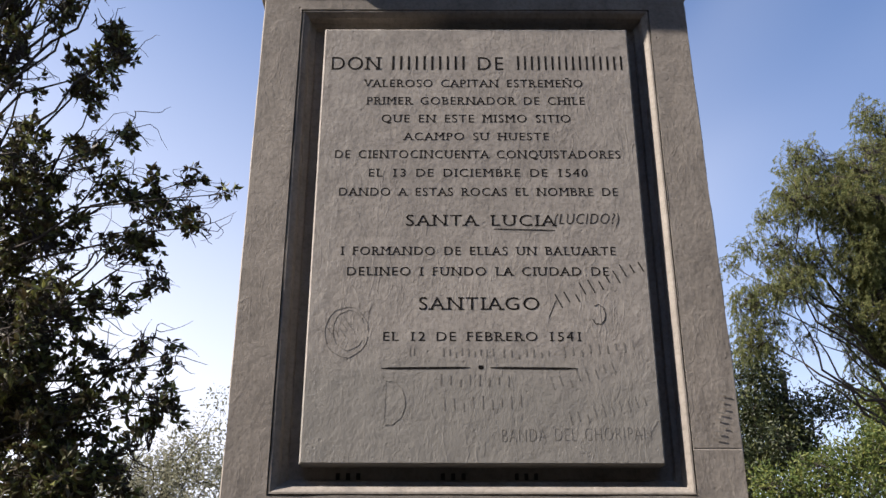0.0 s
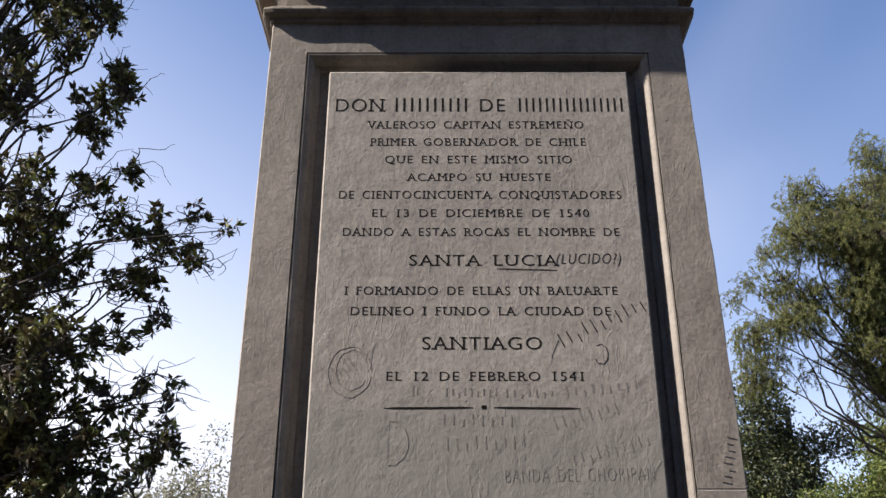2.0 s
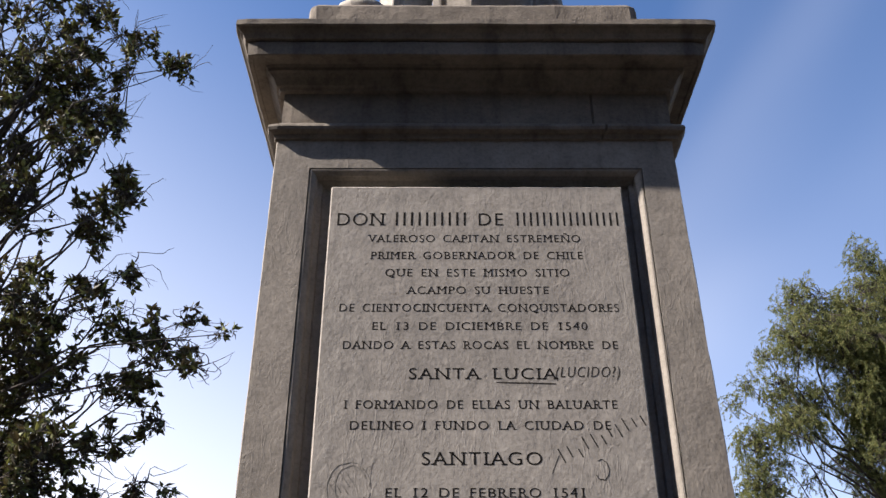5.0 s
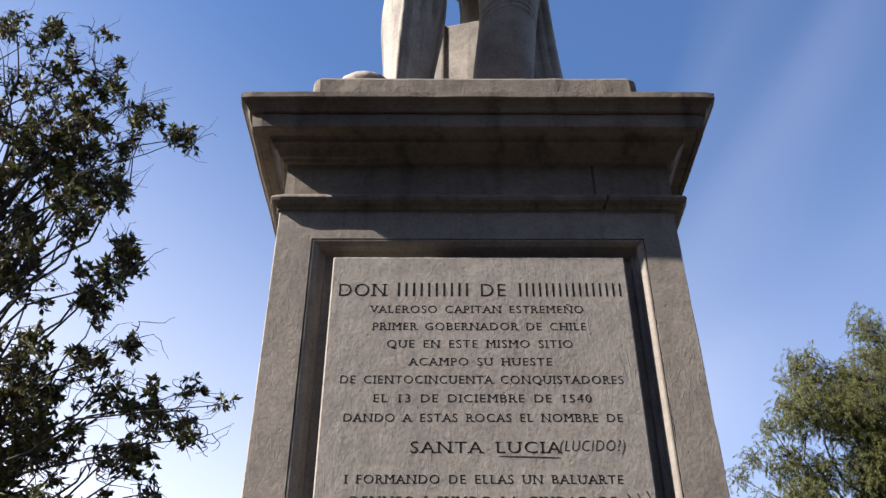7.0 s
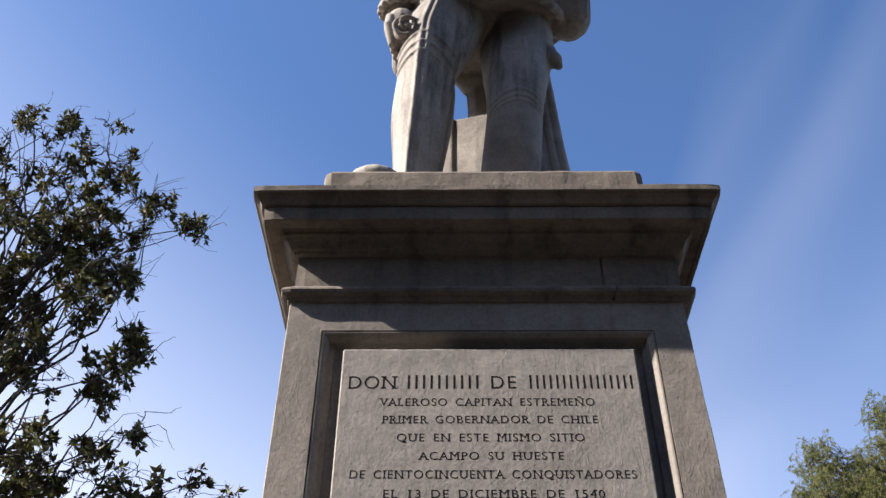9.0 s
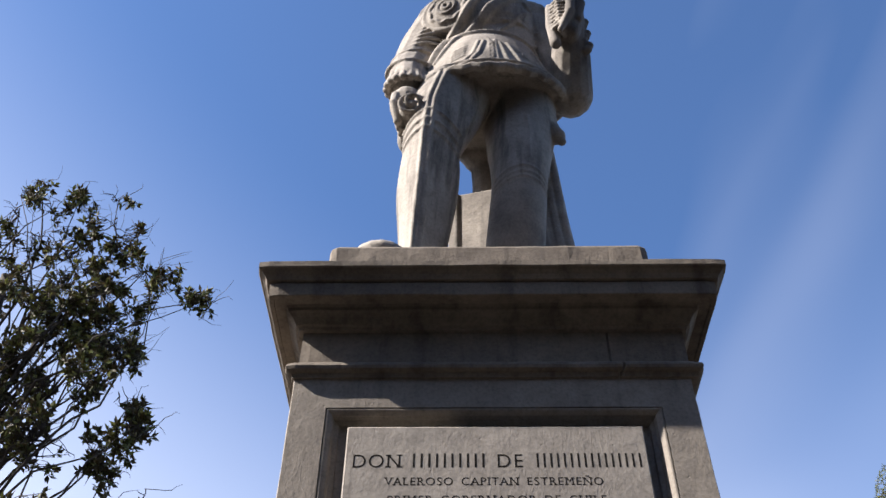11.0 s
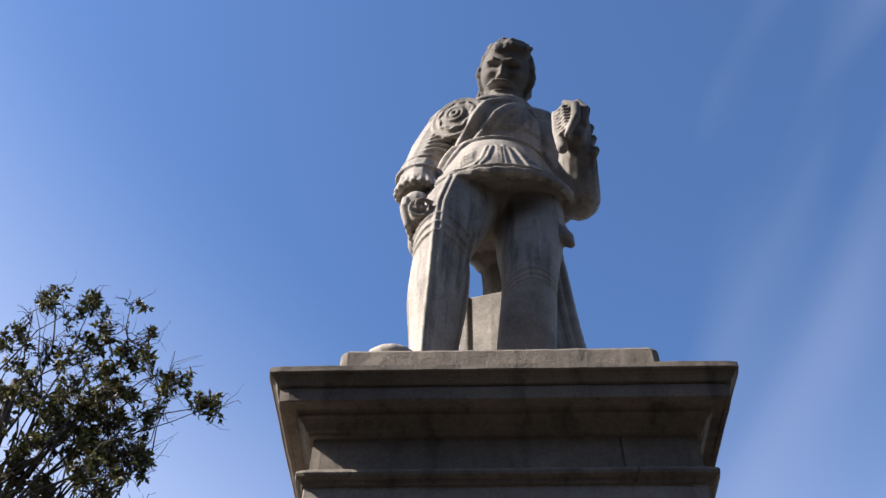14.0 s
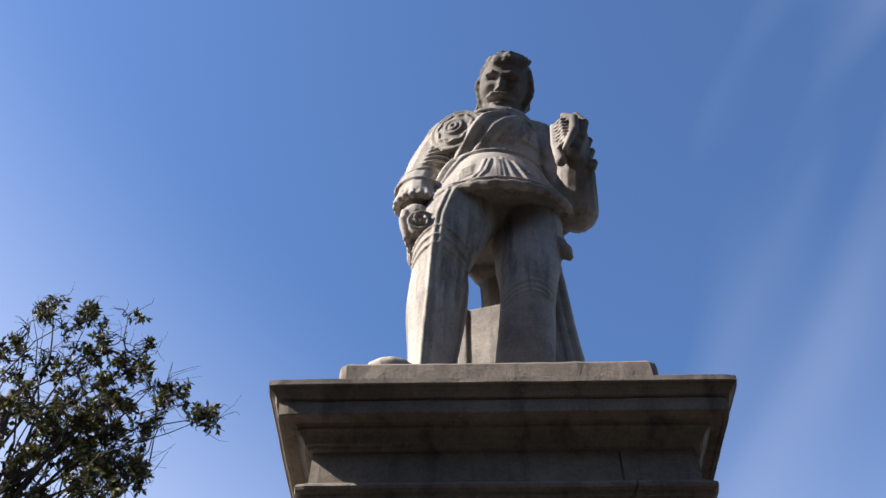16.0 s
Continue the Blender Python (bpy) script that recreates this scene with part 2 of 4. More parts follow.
def square_course(profile, wear=0.002, steps=40, seed=0, cap_top=True, cap_bottom=True, chip=0.0, joint=None):
    """A moulding that runs round the square pedestal; profile: (half width, height) from below upwards."""
    verts, faces = [], []
    ts = [i / steps for i in range(steps)]
    cut = None
    if joint is not None:       # an open joint between two stones in the front
        cut = (joint / profile[0][0] + 1) / 2
        ts = sorted([t for t in ts if abs(t - cut) > 0.006] + [cut - 0.0035, cut - 0.0015, cut + 0.0015, cut + 0.0035])
        steps = len(ts)
    for w, z in profile:
        for k in range(4):
            ax, ay = ((-1, -1), (1, -1), (1, 1), (-1, 1))[k]
            bx, by = ((1, -1), (1, 1), (-1, 1), (-1, -1))[k]
            for i in range(steps):
                t = ts[i]
                x, y = ax + (bx - ax) * t, ay + (by - ay) * t
                p = Vector((x * w * 4, y * w * 4, z * 5 + seed))
                d = noise.noise(p) * wear + noise.noise(p * 4.1) * wear * 0.7
                c = noise.noise(p * 2.3 + Vector((7, 3, 1)))
                d -= chip * max(0.0, c - 0.35) * 2
                if cut and k == 0 and abs(t - cut) < 0.002:
                    d -= 0.010
                if i == 0:
                    d -= wear * 1.5 + chip * 0.4
                verts.append((x * (w + d), CY + y * (w + d), z + noise.noise(p * 1.7) * wear * 0.5))
    m = steps * 4
    for r in range(len(profile) - 1):
        for i in range(m):
            a, b = r * m + i, r * m + (i + 1) % m
            faces.append((a, b, b + m, a + m))
    if cap_bottom:
        faces.append(tuple(reversed(range(m))))
    if cap_top:
        faces.append(tuple(range((len(profile) - 1) * m, len(profile) * m)))
    return verts, faces


def tube(points, radii, sides=5):
    """A tapered tube along points, as verts and faces."""
    verts, faces = [], []
    pts = [Vector(p) for p in points]
    for i, p in enumerate(pts):
        d = (pts[min(i + 1, len(pts) - 1)] - pts[max(i - 1, 0)]).normalized()
        a = d.cross(Vector((0.31, 0.87, 0.38))).normalized()
        b = d.cross(a)
        for k in range(sides):
            q = 2 * math.pi * k / sides
            verts.append(tuple(p + (a * math.cos(q) + b * math.sin(q)) * radii[i]))
    for i in range(len(pts) - 1):
        for k in range(sides):
            a, b = i * sides + k, i * sides + (k + 1) % sides
            faces.append((a, b, b + sides, a + sides))
    faces.append(tuple(reversed(range(sides))))
    faces.append(tuple(range((len(pts) - 1) * sides, len(pts) * sides)))
    return verts, faces


class Pile:
    """Collects verts and faces of many pieces for one mesh."""

    def __init__(self):
        self.v, self.f = [], []

    def add(self, verts, faces):
        o = len(self.v)
        self.v.extend(verts)
        self.f.extend(tuple(i + o for i in f) for f in faces)

    def pair(self):
        return self.v, self.f


# ---- ground ----
gv, gf = [], []
rings = [0, 1, 2, 3, 4.5, 6.5, 9, 13, 20, 35, 70, 200, 800, 3000]
for r in rings:
    for k in range(32):
        q = 2 * math.pi * k / 32
        gv.append((r * math.cos(q), CY + r * math.sin(q), -0.012 + (0.02 * noise.noise(Vector((r * math.cos(q), r * math.sin(q), 0)) * 0.3) if r > 3 else 0)))
for i in range(len(rings) - 1):
    for k in range(32):
        a, b = i * 32 + k, i * 32 + (k + 1) % 32
        gf.append((a, b, b + 32, a + 32))
tagged(new("ground", mesh_of("ground", gv, gf, EARTH)), "bare trodden earth round the monument", "ground", kind="structure")

# unseen dark bank added behind the camera: closes the place, cuts fill light
hv, hf = [], []
for j in range(13):
    for i in range(41):
        q = radians(-78 + 156 * i / 40)
        r = 6.5 + j * 0.55 + noise.noise(Vector((i * 0.5, j * 0.6, 2))) * 0.7
        hv.append((r * math.sin(q) * 1.25 + 1.5, 0.5 - r * math.cos(q), -0.05 + j * 1.05 + (noise.noise(Vector((i * 0.7, j * 0.7, 9))) * 0.5 if j else 0)))
for j in range(12):
    for i in range(40):
        a = j * 41 + i
        hf.append((a, a + 1, a + 42, a + 41))
tagged(new("backdrop", mesh_of("backdrop", hv, hf, UNSEEN_BANK, True)), "unseen dark bank added facing the monument to block sky light", "backdrop", kind="structure")

# ---- pedestal ----
pedestal = thing("pedestal", "weathered grey-brown stone pedestal with a carved inscription panel", "pedestal", at=(0, CY, 0))
OPEN_X, OPEN_Z0, OPEN_Z1 = 0.508, 1.955, 3.340      # sunk field for the inscription
PAN_X, PAN_Z0, PAN_Z1 = 0.437, 2.027, 3.270


def shaft_mesh():
    """The shaft: one worn block with the sunk field let into its front."""
    W = 0.624
    verts, faces = [], []
    xs = sorted(set([-W, -0.62, W, 0.62, -OPEN_X, OPEN_X] + [round(-0.6 + i * 0.04, 3) for i in range(31)]))
    zs = sorted(set([0.0, OPEN_Z0, OPEN_Z1, 3.452, 2.0625, 2.064, 2.066, 2.0675] + [round(0.3 + i * 0.04, 3) for i in range(79) if 0.3 + i * 0.04 < 3.44]))
    nx, nz = len(xs), len(zs)
    for z in zs:
        for x in xs:
            p = Vector((x * 6, 3, z * 6))
            edge = abs(abs(x) - W) < 0.001
            y = FACE + noise.noise(p) * 0.0012 + (0.006 + 0.006 * max(0, noise.noise(p * 2.5)) if edge else 0)
            if abs(z - 2.065) < 0.0012:      # bed joint between two blocks
                y += 0.0007 if x > 0.5 else 0.0
            verts.append((x + (math.copysign(1, -x) * 0.006 * max(0, noise.noise(p * 1.3 + Vector((4, 0, 0)))) if edge else 0), y, z))
    for j in range(nz - 1):
        for i in range(nx - 1):
            if -OPEN_X <= xs[i] < OPEN_X and OPEN_Z0 <= zs[j] < OPEN_Z1:
                continue
            a = j * nx + i
            faces.append((a, a + 1, a + nx + 1, a + nx))
    o = len(verts)
    for z in zs:
        for x, y in ((-W, 2 * CY - FACE), (W, 2 * CY - FACE)):
            verts.append((x, y, z))
    for j in range(nz - 1):
        l0, l1, b0, b1 = j * nx, (j + 1) * nx, o + 2 * j, o + 2 * (j + 1)
        faces.append((b0, l0, l1, b1))
        faces.append((l0 + nx - 1, b0 + 1, b1 + 1, l1 + nx - 1))
        faces.append((b0 + 1, b0, b1, b1 + 1))
    # the edge on the right draws in a little towards the top, the sunk field sits a little off the middle
    verts = [(x - (0.012 * max(0, min(1, z - 2.3)) if x > 0.6 else 0) - (0.005 if abs(x) < 0.55 else 0), y, z) for x, y, z in verts]
    return verts, faces


part("shaft", shaft_mesh(), SHAFT, pedestal, "worn grey-brown stone shaft with scraped faces")

# the moulded frame that steps down into the sunk field: (inset from the opening, depth)
STEPS = ((0.0, 0.0), (0.0, 0.008), (0.0035, 0.008), (0.004, 0.001), (0.008, 0.0015), (0.012, 0.004), (0.016, 0.0075), (0.0195, 0.0105), (0.022, 0.013), (0.0235, 0.024), (0.026, 0.034), (0.038, 0.040), (0.041, 0.052), (0.046, 0.053))


def frame_mesh():
    verts, faces = [], []
    n = 24
    for inset, depth in STEPS:
        x, z0, z1 = OPEN_X - inset, OPEN_Z0 + inset, OPEN_Z1 - inset
        for (ax, az), (bx, bz) in (((-x, z0), (x, z0)), ((x, z0), (x, z1)), ((x, z1), (-x, z1)), ((-x, z1), (-x, z0))):
            for i in range(n):
                t = i / n
                px, pz = ax + (bx - ax) * t, az + (bz - az) * t
                d = noise.noise(Vector((px * 9, inset * 40, pz * 9))) * 0.0008
                verts.append((px - 0.005, FACE + depth + d, pz))
    m = 4 * n
    for r in range(len(STEPS) - 1):
        for i in range(m):
            a, b = r * m + i, r * m + (i + 1) % m
            faces.append((a, b, b + m, a + m))
    faces.append(tuple(range((len(STEPS) - 1) * m, len(STEPS) * m)))
    return verts, faces


part("panel_frame", frame_mesh(), SHAFT, pedestal, "moulded stone frame round the sunk inscription field")


def panel_mesh():
    verts, faces = [], []
    nx, nz = 36, 50
    xs = [-PAN_X] + [-PAN_X + 0.004 + (2 * PAN_X - 0.008) * i / (nx - 2) for i in range(nx - 1)] + [PAN_X]
    zs = [PAN_Z0] + [PAN_Z0 + 0.004 + (PAN_Z1 - PAN_Z0 - 0.008) * j / (nz - 2) for j in range(nz - 1)] + [PAN_Z1]
    for j in range(nz + 1):
        for i in range(nx + 1):
            x, z = xs[i], zs[j]
            rim = i in (0, nx) or j in (0, nz)
            verts.append((x - 0.004, 2.1735 + (0.003 + 0.002 * noise.noise(Vector((x * 30, 1, z * 30))) if rim else 0), z))
    for j in range(nz):
        for i in range(nx):
            a = j * (nx + 1) + i
            faces.append((a, a + 1, a + nx + 2, a + nx + 1))
    loop = [i for i in range(nx)] + [j * (nx + 1) + nx for j in range(nz)] + [nz * (nx + 1) + i for i in range(nx, 0, -1)] + [j * (nx + 1) for j in range(nz, 0, -1)]
    o = len(verts)
    for i in loop:
        verts.append((verts[i][0], 2.232, verts[i][2]))
    for k in range(len(loop)):
        q = (k + 1) % len(loop)
        faces.append((loop[q], loop[k], o + k, o + q))
    return verts, faces


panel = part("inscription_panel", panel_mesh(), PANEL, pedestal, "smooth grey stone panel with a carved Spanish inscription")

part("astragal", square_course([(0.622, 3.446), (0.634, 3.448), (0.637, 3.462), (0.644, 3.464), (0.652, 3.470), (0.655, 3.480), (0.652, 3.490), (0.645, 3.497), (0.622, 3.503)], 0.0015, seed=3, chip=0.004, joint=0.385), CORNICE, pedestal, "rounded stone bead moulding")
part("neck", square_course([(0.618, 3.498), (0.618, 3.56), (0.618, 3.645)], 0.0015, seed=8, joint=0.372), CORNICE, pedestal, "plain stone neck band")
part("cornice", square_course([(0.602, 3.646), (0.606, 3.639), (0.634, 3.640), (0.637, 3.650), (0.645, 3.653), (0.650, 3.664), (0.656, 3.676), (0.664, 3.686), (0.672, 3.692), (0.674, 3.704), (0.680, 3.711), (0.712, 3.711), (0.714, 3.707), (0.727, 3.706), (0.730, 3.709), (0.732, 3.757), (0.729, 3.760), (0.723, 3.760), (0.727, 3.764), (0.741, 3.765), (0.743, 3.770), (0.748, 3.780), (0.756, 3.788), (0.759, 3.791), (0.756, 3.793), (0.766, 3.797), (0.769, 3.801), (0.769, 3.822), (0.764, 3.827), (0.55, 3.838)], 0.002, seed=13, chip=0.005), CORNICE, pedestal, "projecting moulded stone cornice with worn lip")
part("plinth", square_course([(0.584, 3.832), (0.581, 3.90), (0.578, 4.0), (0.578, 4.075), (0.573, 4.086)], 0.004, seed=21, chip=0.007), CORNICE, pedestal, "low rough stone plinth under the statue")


# ---- writing on the panel ----
INK_Y = 2.1731


def letters(text, x0, x1, base, cap, mat, name="letter", lean=0.0, weight=-0.006, spacing=1.16, thick=0.0003, italic=0.0, serif=True):
    """One line of lettering fitted between x0 and x1, its capitals cap high."""
    cu = bpy.data.curves.new(name, "FONT")
    cu.body, cu.space_character, cu.space_word, cu.offset, cu.resolution_u, cu.shear = text, spacing, 1.6, weight, 4, italic
    tmp = bpy.data.objects.new(name, cu)
    me = bpy.data.meshes.new_from_object(tmp)
    bpy.data.objects.remove(tmp)
    n = len(me.vertices)
    co = np.empty(n * 3)
    me.vertices.foreach_get("co", co)
    co = co.reshape(-1, 3)
    capital = 0.729
    lo, hi = co[:, 0].min(), co[:, 0].max()
    u = (co[:, 0] - lo) / (hi - lo) * (x1 - x0)
    v = co[:, 1] / capital * cap
    c, s = math.cos(radians(lean)), math.sin(radians(lean))
    out = np.stack([x0 + u * c - v * s, np.full(n, INK_Y), base + u * s + v * c], 1)
    polys = [tuple(f.vertices) for f in me.polygons]
    bpy.data.meshes.remove(me)
    root = list(range(n))

    def top(i):
        while root[i] != i:
            root[i] = root[root[i]]
            i = root[i]
        return i

    for f in polys:
        for i in f[1:]:
            root[top(i)] = top(f[0])
    isles = {}
    for f in polys:
        isles.setdefault(top(f[0]), []).append(f)
    spans = sorted((min(u[i] for f in fs for i in f), max(u[i] for f in fs for i in f), k) for k, fs in isles.items())
    groups = []
    for lo_u, hi_u, k in spans:          # an accent or a dot belongs to the letter under it
        if groups and min(groups[-1][1], hi_u) - lo_u > 0.5 * min(hi_u - lo_u, groups[-1][1] - groups[-1][0]):
            groups[-1][1] = max(groups[-1][1], hi_u)
            groups[-1][2].append(k)
        else:
            groups.append([lo_u, hi_u, [k]])
    ux, uz = (c, s), (-s, c)
    for lo_u, hi_u, keys in groups:
        pile = Pile()
        fs = [f for k in keys for f in isles[k]]
        used = sorted({i for f in fs for i in f})
        at = {i: q for q, i in enumerate(used)}
        pile.add([tuple(out[i]) for i in used], [tuple(at[i] for i in f) for f in fs])
        count = {}
        for f in fs:
            for i, j in zip(f, f[1:] + f[:1]):
                count[tuple(sorted((i, j)))] = count.get(tuple(sorted((i, j))), 0) + 1
        rim = [(i, j) for f in fs for i, j in zip(f, f[1:] + f[:1]) if count[tuple(sorted((i, j)))] == 1]
        o = len(pile.v)
        pile.v.extend((x, y + thick, z) for x, y, z in pile.v[:o])
        pile.f.extend((at[j], at[i], at[i] + o, at[j] + o) for i, j in rim)
        if serif:
            for i, j in rim:
                for line in (0.0, cap):
                    if abs(v[i] - line) < cap * 0.09 and abs(v[j] - line) < cap * 0.09 and abs(v[i] - v[j]) < cap * 0.01 and cap * 0.05 < abs(u[i] - u[j]) < cap * 0.27:
                        m_u, half, h = (u[i] + u[j]) / 2, abs(u[i] - u[j]) / 2 + cap * 0.12, cap * 0.085
                        if hi_u - lo_u > 0.68 * cap and 0.22 < (m_u - lo_u) / (hi_u - lo_u) < 0.78:
                            continue
                        z_a, z_b = (v[i], v[i] + h) if line == 0 else (v[i] - h, v[i])
                        q = [(x0 + a_u * c - a_v * s, INK_Y - 0.0001, base + a_u * s + a_v * c) for a_u, a_v in ((m_u - half, z_a), (m_u + half, z_a), (m_u + half, z_b), (m_u - half, z_b))]
                        pile.add(q + [(x, y + thick, z) for x, y, z in q], [(0, 1, 2, 3), (1, 0, 4, 5), (2, 1, 5, 6), (3, 2, 6, 7), (0, 3, 7, 4)])
        part(name, pile.pair(), mat, panel)


def bars(x0, x1, base, cap, count, mat, name="inscription_bar", fill=0.36, lean=0.0, wave=0.0, depth=2.1731):
    """Plain upright bars in place of writing."""
    pitch = (x1 - x0) / count
    m = Matrix.Translation((x0, depth, base)) @ pose(0, 0, 0, 0, -lean, 0)
    for i in range(count):
        bm = bmesh.new()
        u = (i + 0.5 - fill / 2) * pitch
        up = wave * math.sin(i * 2.4)
        box(bm, (u, 0, up), (u + pitch * fill, 0.0003, up + cap * (1 if not wave else 0.8 + 0.2 * math.cos(i * 1.7))))
        bmesh.ops.transform(bm, matrix=m, verts=bm.verts)
        part(name, bm, mat, panel)


letters("DON", -0.416, -0.280, 3.131, 0.046, INCISED, spacing=1.1)
bars(-0.252, -0.030, 3.131, 0.046, 10, INCISED, fill=0.26)
letters("DE", -0.000, 0.072, 3.131, 0.046, INCISED)
bars(0.105, 0.418, 3.131, 0.046, 16, INCISED, fill=0.26)
for text, x0, x1, base, cap in (
    ("VALEROSO CAPITAN ESTREMEÑO", -0.321, 0.294, 3.074, 0.026),
    ("PRIMER GOBERNADOR DE CHILE", -0.311, 0.297, 3.017, 0.026),
    ("QUE EN ESTE MISMO SITIO", -0.269, 0.254, 2.960, 0.026),
    ("ACAMPO SU HUESTE", -0.206, 0.192, 2.904, 0.025),
    ("DE CIENTOCINCUENTA CONQUISTADORES", -0.393, 0.384, 2.848, 0.026),
    ("EL 13 DE DICIEMBRE DE 1540", -0.299, 0.292, 2.792, 0.025),
    ("DANDO A ESTAS ROCAS EL NOMBRE DE", -0.377, 0.370, 2.735, 0.025),
    ("SANTA LUCIA", -0.196, 0.198, 2.647, 0.034),
    ("I FORMANDO DE ELLAS UN BALUARTE", -0.362, 0.352, 2.564, 0.025),
    ("DELINEO I FUNDO LA CIUDAD DE", -0.346, 0.330, 2.507, 0.025),
    ("SANTIAGO", -0.159, 0.147, 2.414, 0.036),
    ("EL 12 DE FEBRERO 1541", -0.248, 0.246, 2.332, 0.025),
):
    letters(text, x0, x1, base, cap, INCISED)

# scrawls in marker: an underline, a bracketed word, and what cannot be read as bars
def rule(x0, x1, z0, z1, h, mat, name):
    """A thin ruled stroke, tapering to its ends."""
    n = 8
    v = [(x0 + (x1 - x0) * i / n, INK_Y, z0 + (z1 - z0) * i / n + sgn * h * (0.5 if 0 < i < n else 0.15)) for sgn in (-1, 1) for i in range(n + 1)]
    v += [(x, y + 0.0003, z) for x, y, z in v]
    k, m = n + 1, 2 * n + 2
    f = [(i, i + 1, i + 1 + k, i + k) for i in range(n)] + [(i + 1, i, i + m, i + 1 + m) for i in range(n)] + [(i + k, i + 1 + k, i + 1 + k + m, i + k + m) for i in range(n)]
    part(name, (v, f), mat, panel)


def loop_mark(cx, cz, rx, rz, q0, q1, r, mat, name="scribble"):
    pts = [(cx + rx * math.cos(radians(q0 + (q1 - q0) * i / 20)), INK_Y, cz + rz * math.sin(radians(q0 + (q1 - q0) * i / 20)) + 0.002 * math.sin(i * 1.9)) for i in range(21)]
    v, f = tube(pts, [r] * 21, 6)
    part(name, ([(x, INK_Y + (y - INK_Y) * 0.2, z) for x, y, z in v], f), mat, panel)


letters("(LUCIDO?)", 0.196, 0.368, 2.652, 0.032, PENCIL, "scrawled_letter", lean=0.6, italic=0.25, serif=False, weight=-0.008)
rule(0.036, 0.196, 2.638, 2.634, 0.0035, PENCIL, "underline")
rule(-0.251, -0.030, 2.261, 2.263, 0.0055, INCISED, "ruled_line")
rule(0.020, 0.235, 2.263, 2.261, 0.0055, INCISED, "ruled_line")
rule(-0.010, 0.003, 2.264, 2.264, 0.010, INCISED, "ruled_dot")
bars(0.195, 0.455, 2.415, 0.040, 11, PENCIL, "scrawled_bar", 0.13, 26, 0.007)
rule(0.170, 0.190, 2.392, 2.440, 0.003, PENCIL, "scrawled_stroke")
loop_mark(0.296, 2.402, 0.018, 0.026, -150, 120, 0.0011, PENCIL)
bars(-0.185, -0.165, 2.292, 0.028, 2, FAINT, "faded_bar", 0.22, 0, 0.003)
bars(-0.105, 0.035, 2.292, 0.022, 9, FAINT, "faded_bar", 0.22, 0, 0.003)
bars(0.045, 0.175, 2.288, 0.022, 7, FAINT, "faded_bar", 0.2, 1, 0.003)
bars(0.195, 0.390, 2.290, 0.026, 9, FAINT, "faded_bar", 0.2, 6, 0.004)
bars(-0.115, 0.075, 2.218, 0.030, 8, FAINT, "faded_bar", 0.16, 0, 0.003)
bars(0.165, 0.345, 2.205, 0.034, 8, FAINT, "faded_bar", 0.15, 16, 0.006)
bars(-0.105, 0.105, 2.155, 0.034, 9, FAINT, "faded_bar", 0.14, 3, 0.004)
bars(0.205, 0.415, 2.120, 0.032, 10, FAINT, "faded_bar", 0.15, 14, 0.005)
letters("BANDA DEL CHORIPAN", 0.045, 0.404, 2.080, 0.034, FAINT, "faded_letter", lean=1.0, serif=False, weight=-0.025)
loop_mark(-0.341, 2.355, 0.055, 0.066, 0, 350, 0.0009, FAINT)
loop_mark(-0.336, 2.360, 0.040, 0.052, 20, 330, 0.0008, FAINT)
bars(-0.372, -0.310, 2.330, 0.045, 5, FAINT, "faded_bar", 0.16, 35, 0.008)
rule(-0.290, -0.284, 2.36, 2.42, 0.0022, FAINT, "scrawled_stroke")
loop_mark(-0.235, 2.175, 0.045, 0.055, -95, 95, 0.0009, FAINT)
rule(-0.240, -0.238, 2.13, 2.23, 0.0022, FAINT, "scrawled_stroke")
bars(0.575, 0.700, 2.080, 0.024, 8, FAINT, "faded_bar", 0.2, 78, 0.004, FACE - 0.003)
for x0, x1 in ((-0.365, -0.290), (-0.110, -0.035), (0.070, 0.140)):
    bars(x0, x1, 1.998, 0.016, 3, PENCIL, "scrawled_bar", 0.4, depth=2.2269)

# ---- statue ----
statue_v = Pile()


def ball(c, r, turn=0.0, tilt=0.0, rings=10, segs=16):
    bm = bmesh.new()
    bmesh.ops.create_uvsphere(bm, u_segments=segs, v_segments=rings, radius=1)
    m = Matrix.Translation(c) @ pose(0, 0, 0, tilt, 0, turn) @ Matrix.Diagonal((*r, 1))
    statue_v.add([tuple(m @ v.co) for v in bm.verts], [[v.index for v in f.verts] for f in bm.faces])
    bm.free()


def limb(points, radii, flat=1.0, sides=14):
    """A round limb through points with a radius at each and round ends."""
    v, f = tube(points, radii, sides)
    statue_v.add(v, f)
    for p, r in zip(points, radii):
        ball(p, (r, r, r), rings=8, segs=12)


def ring(c, rx, ry, r, tip=(0, 0), n=26, dz=lambda q: 0.0):
    """A cord or hem round a limb: a closed tube on an ellipse, tipped by tip (height per metre in x and y)."""
    pts = []
    for i in range(n + 1):
        q = 2 * math.pi * i / n
        x, y = rx * math.cos(q), ry * math.sin(q)
        pts.append((c[0] + x, c[1] + y, c[2] + x * tip[0] + y * tip[1] + dz(q)))
    v, f = tube(pts, [r] * (n + 1), 6)
    statue_v.add(v, f)


Z0 = 4.085


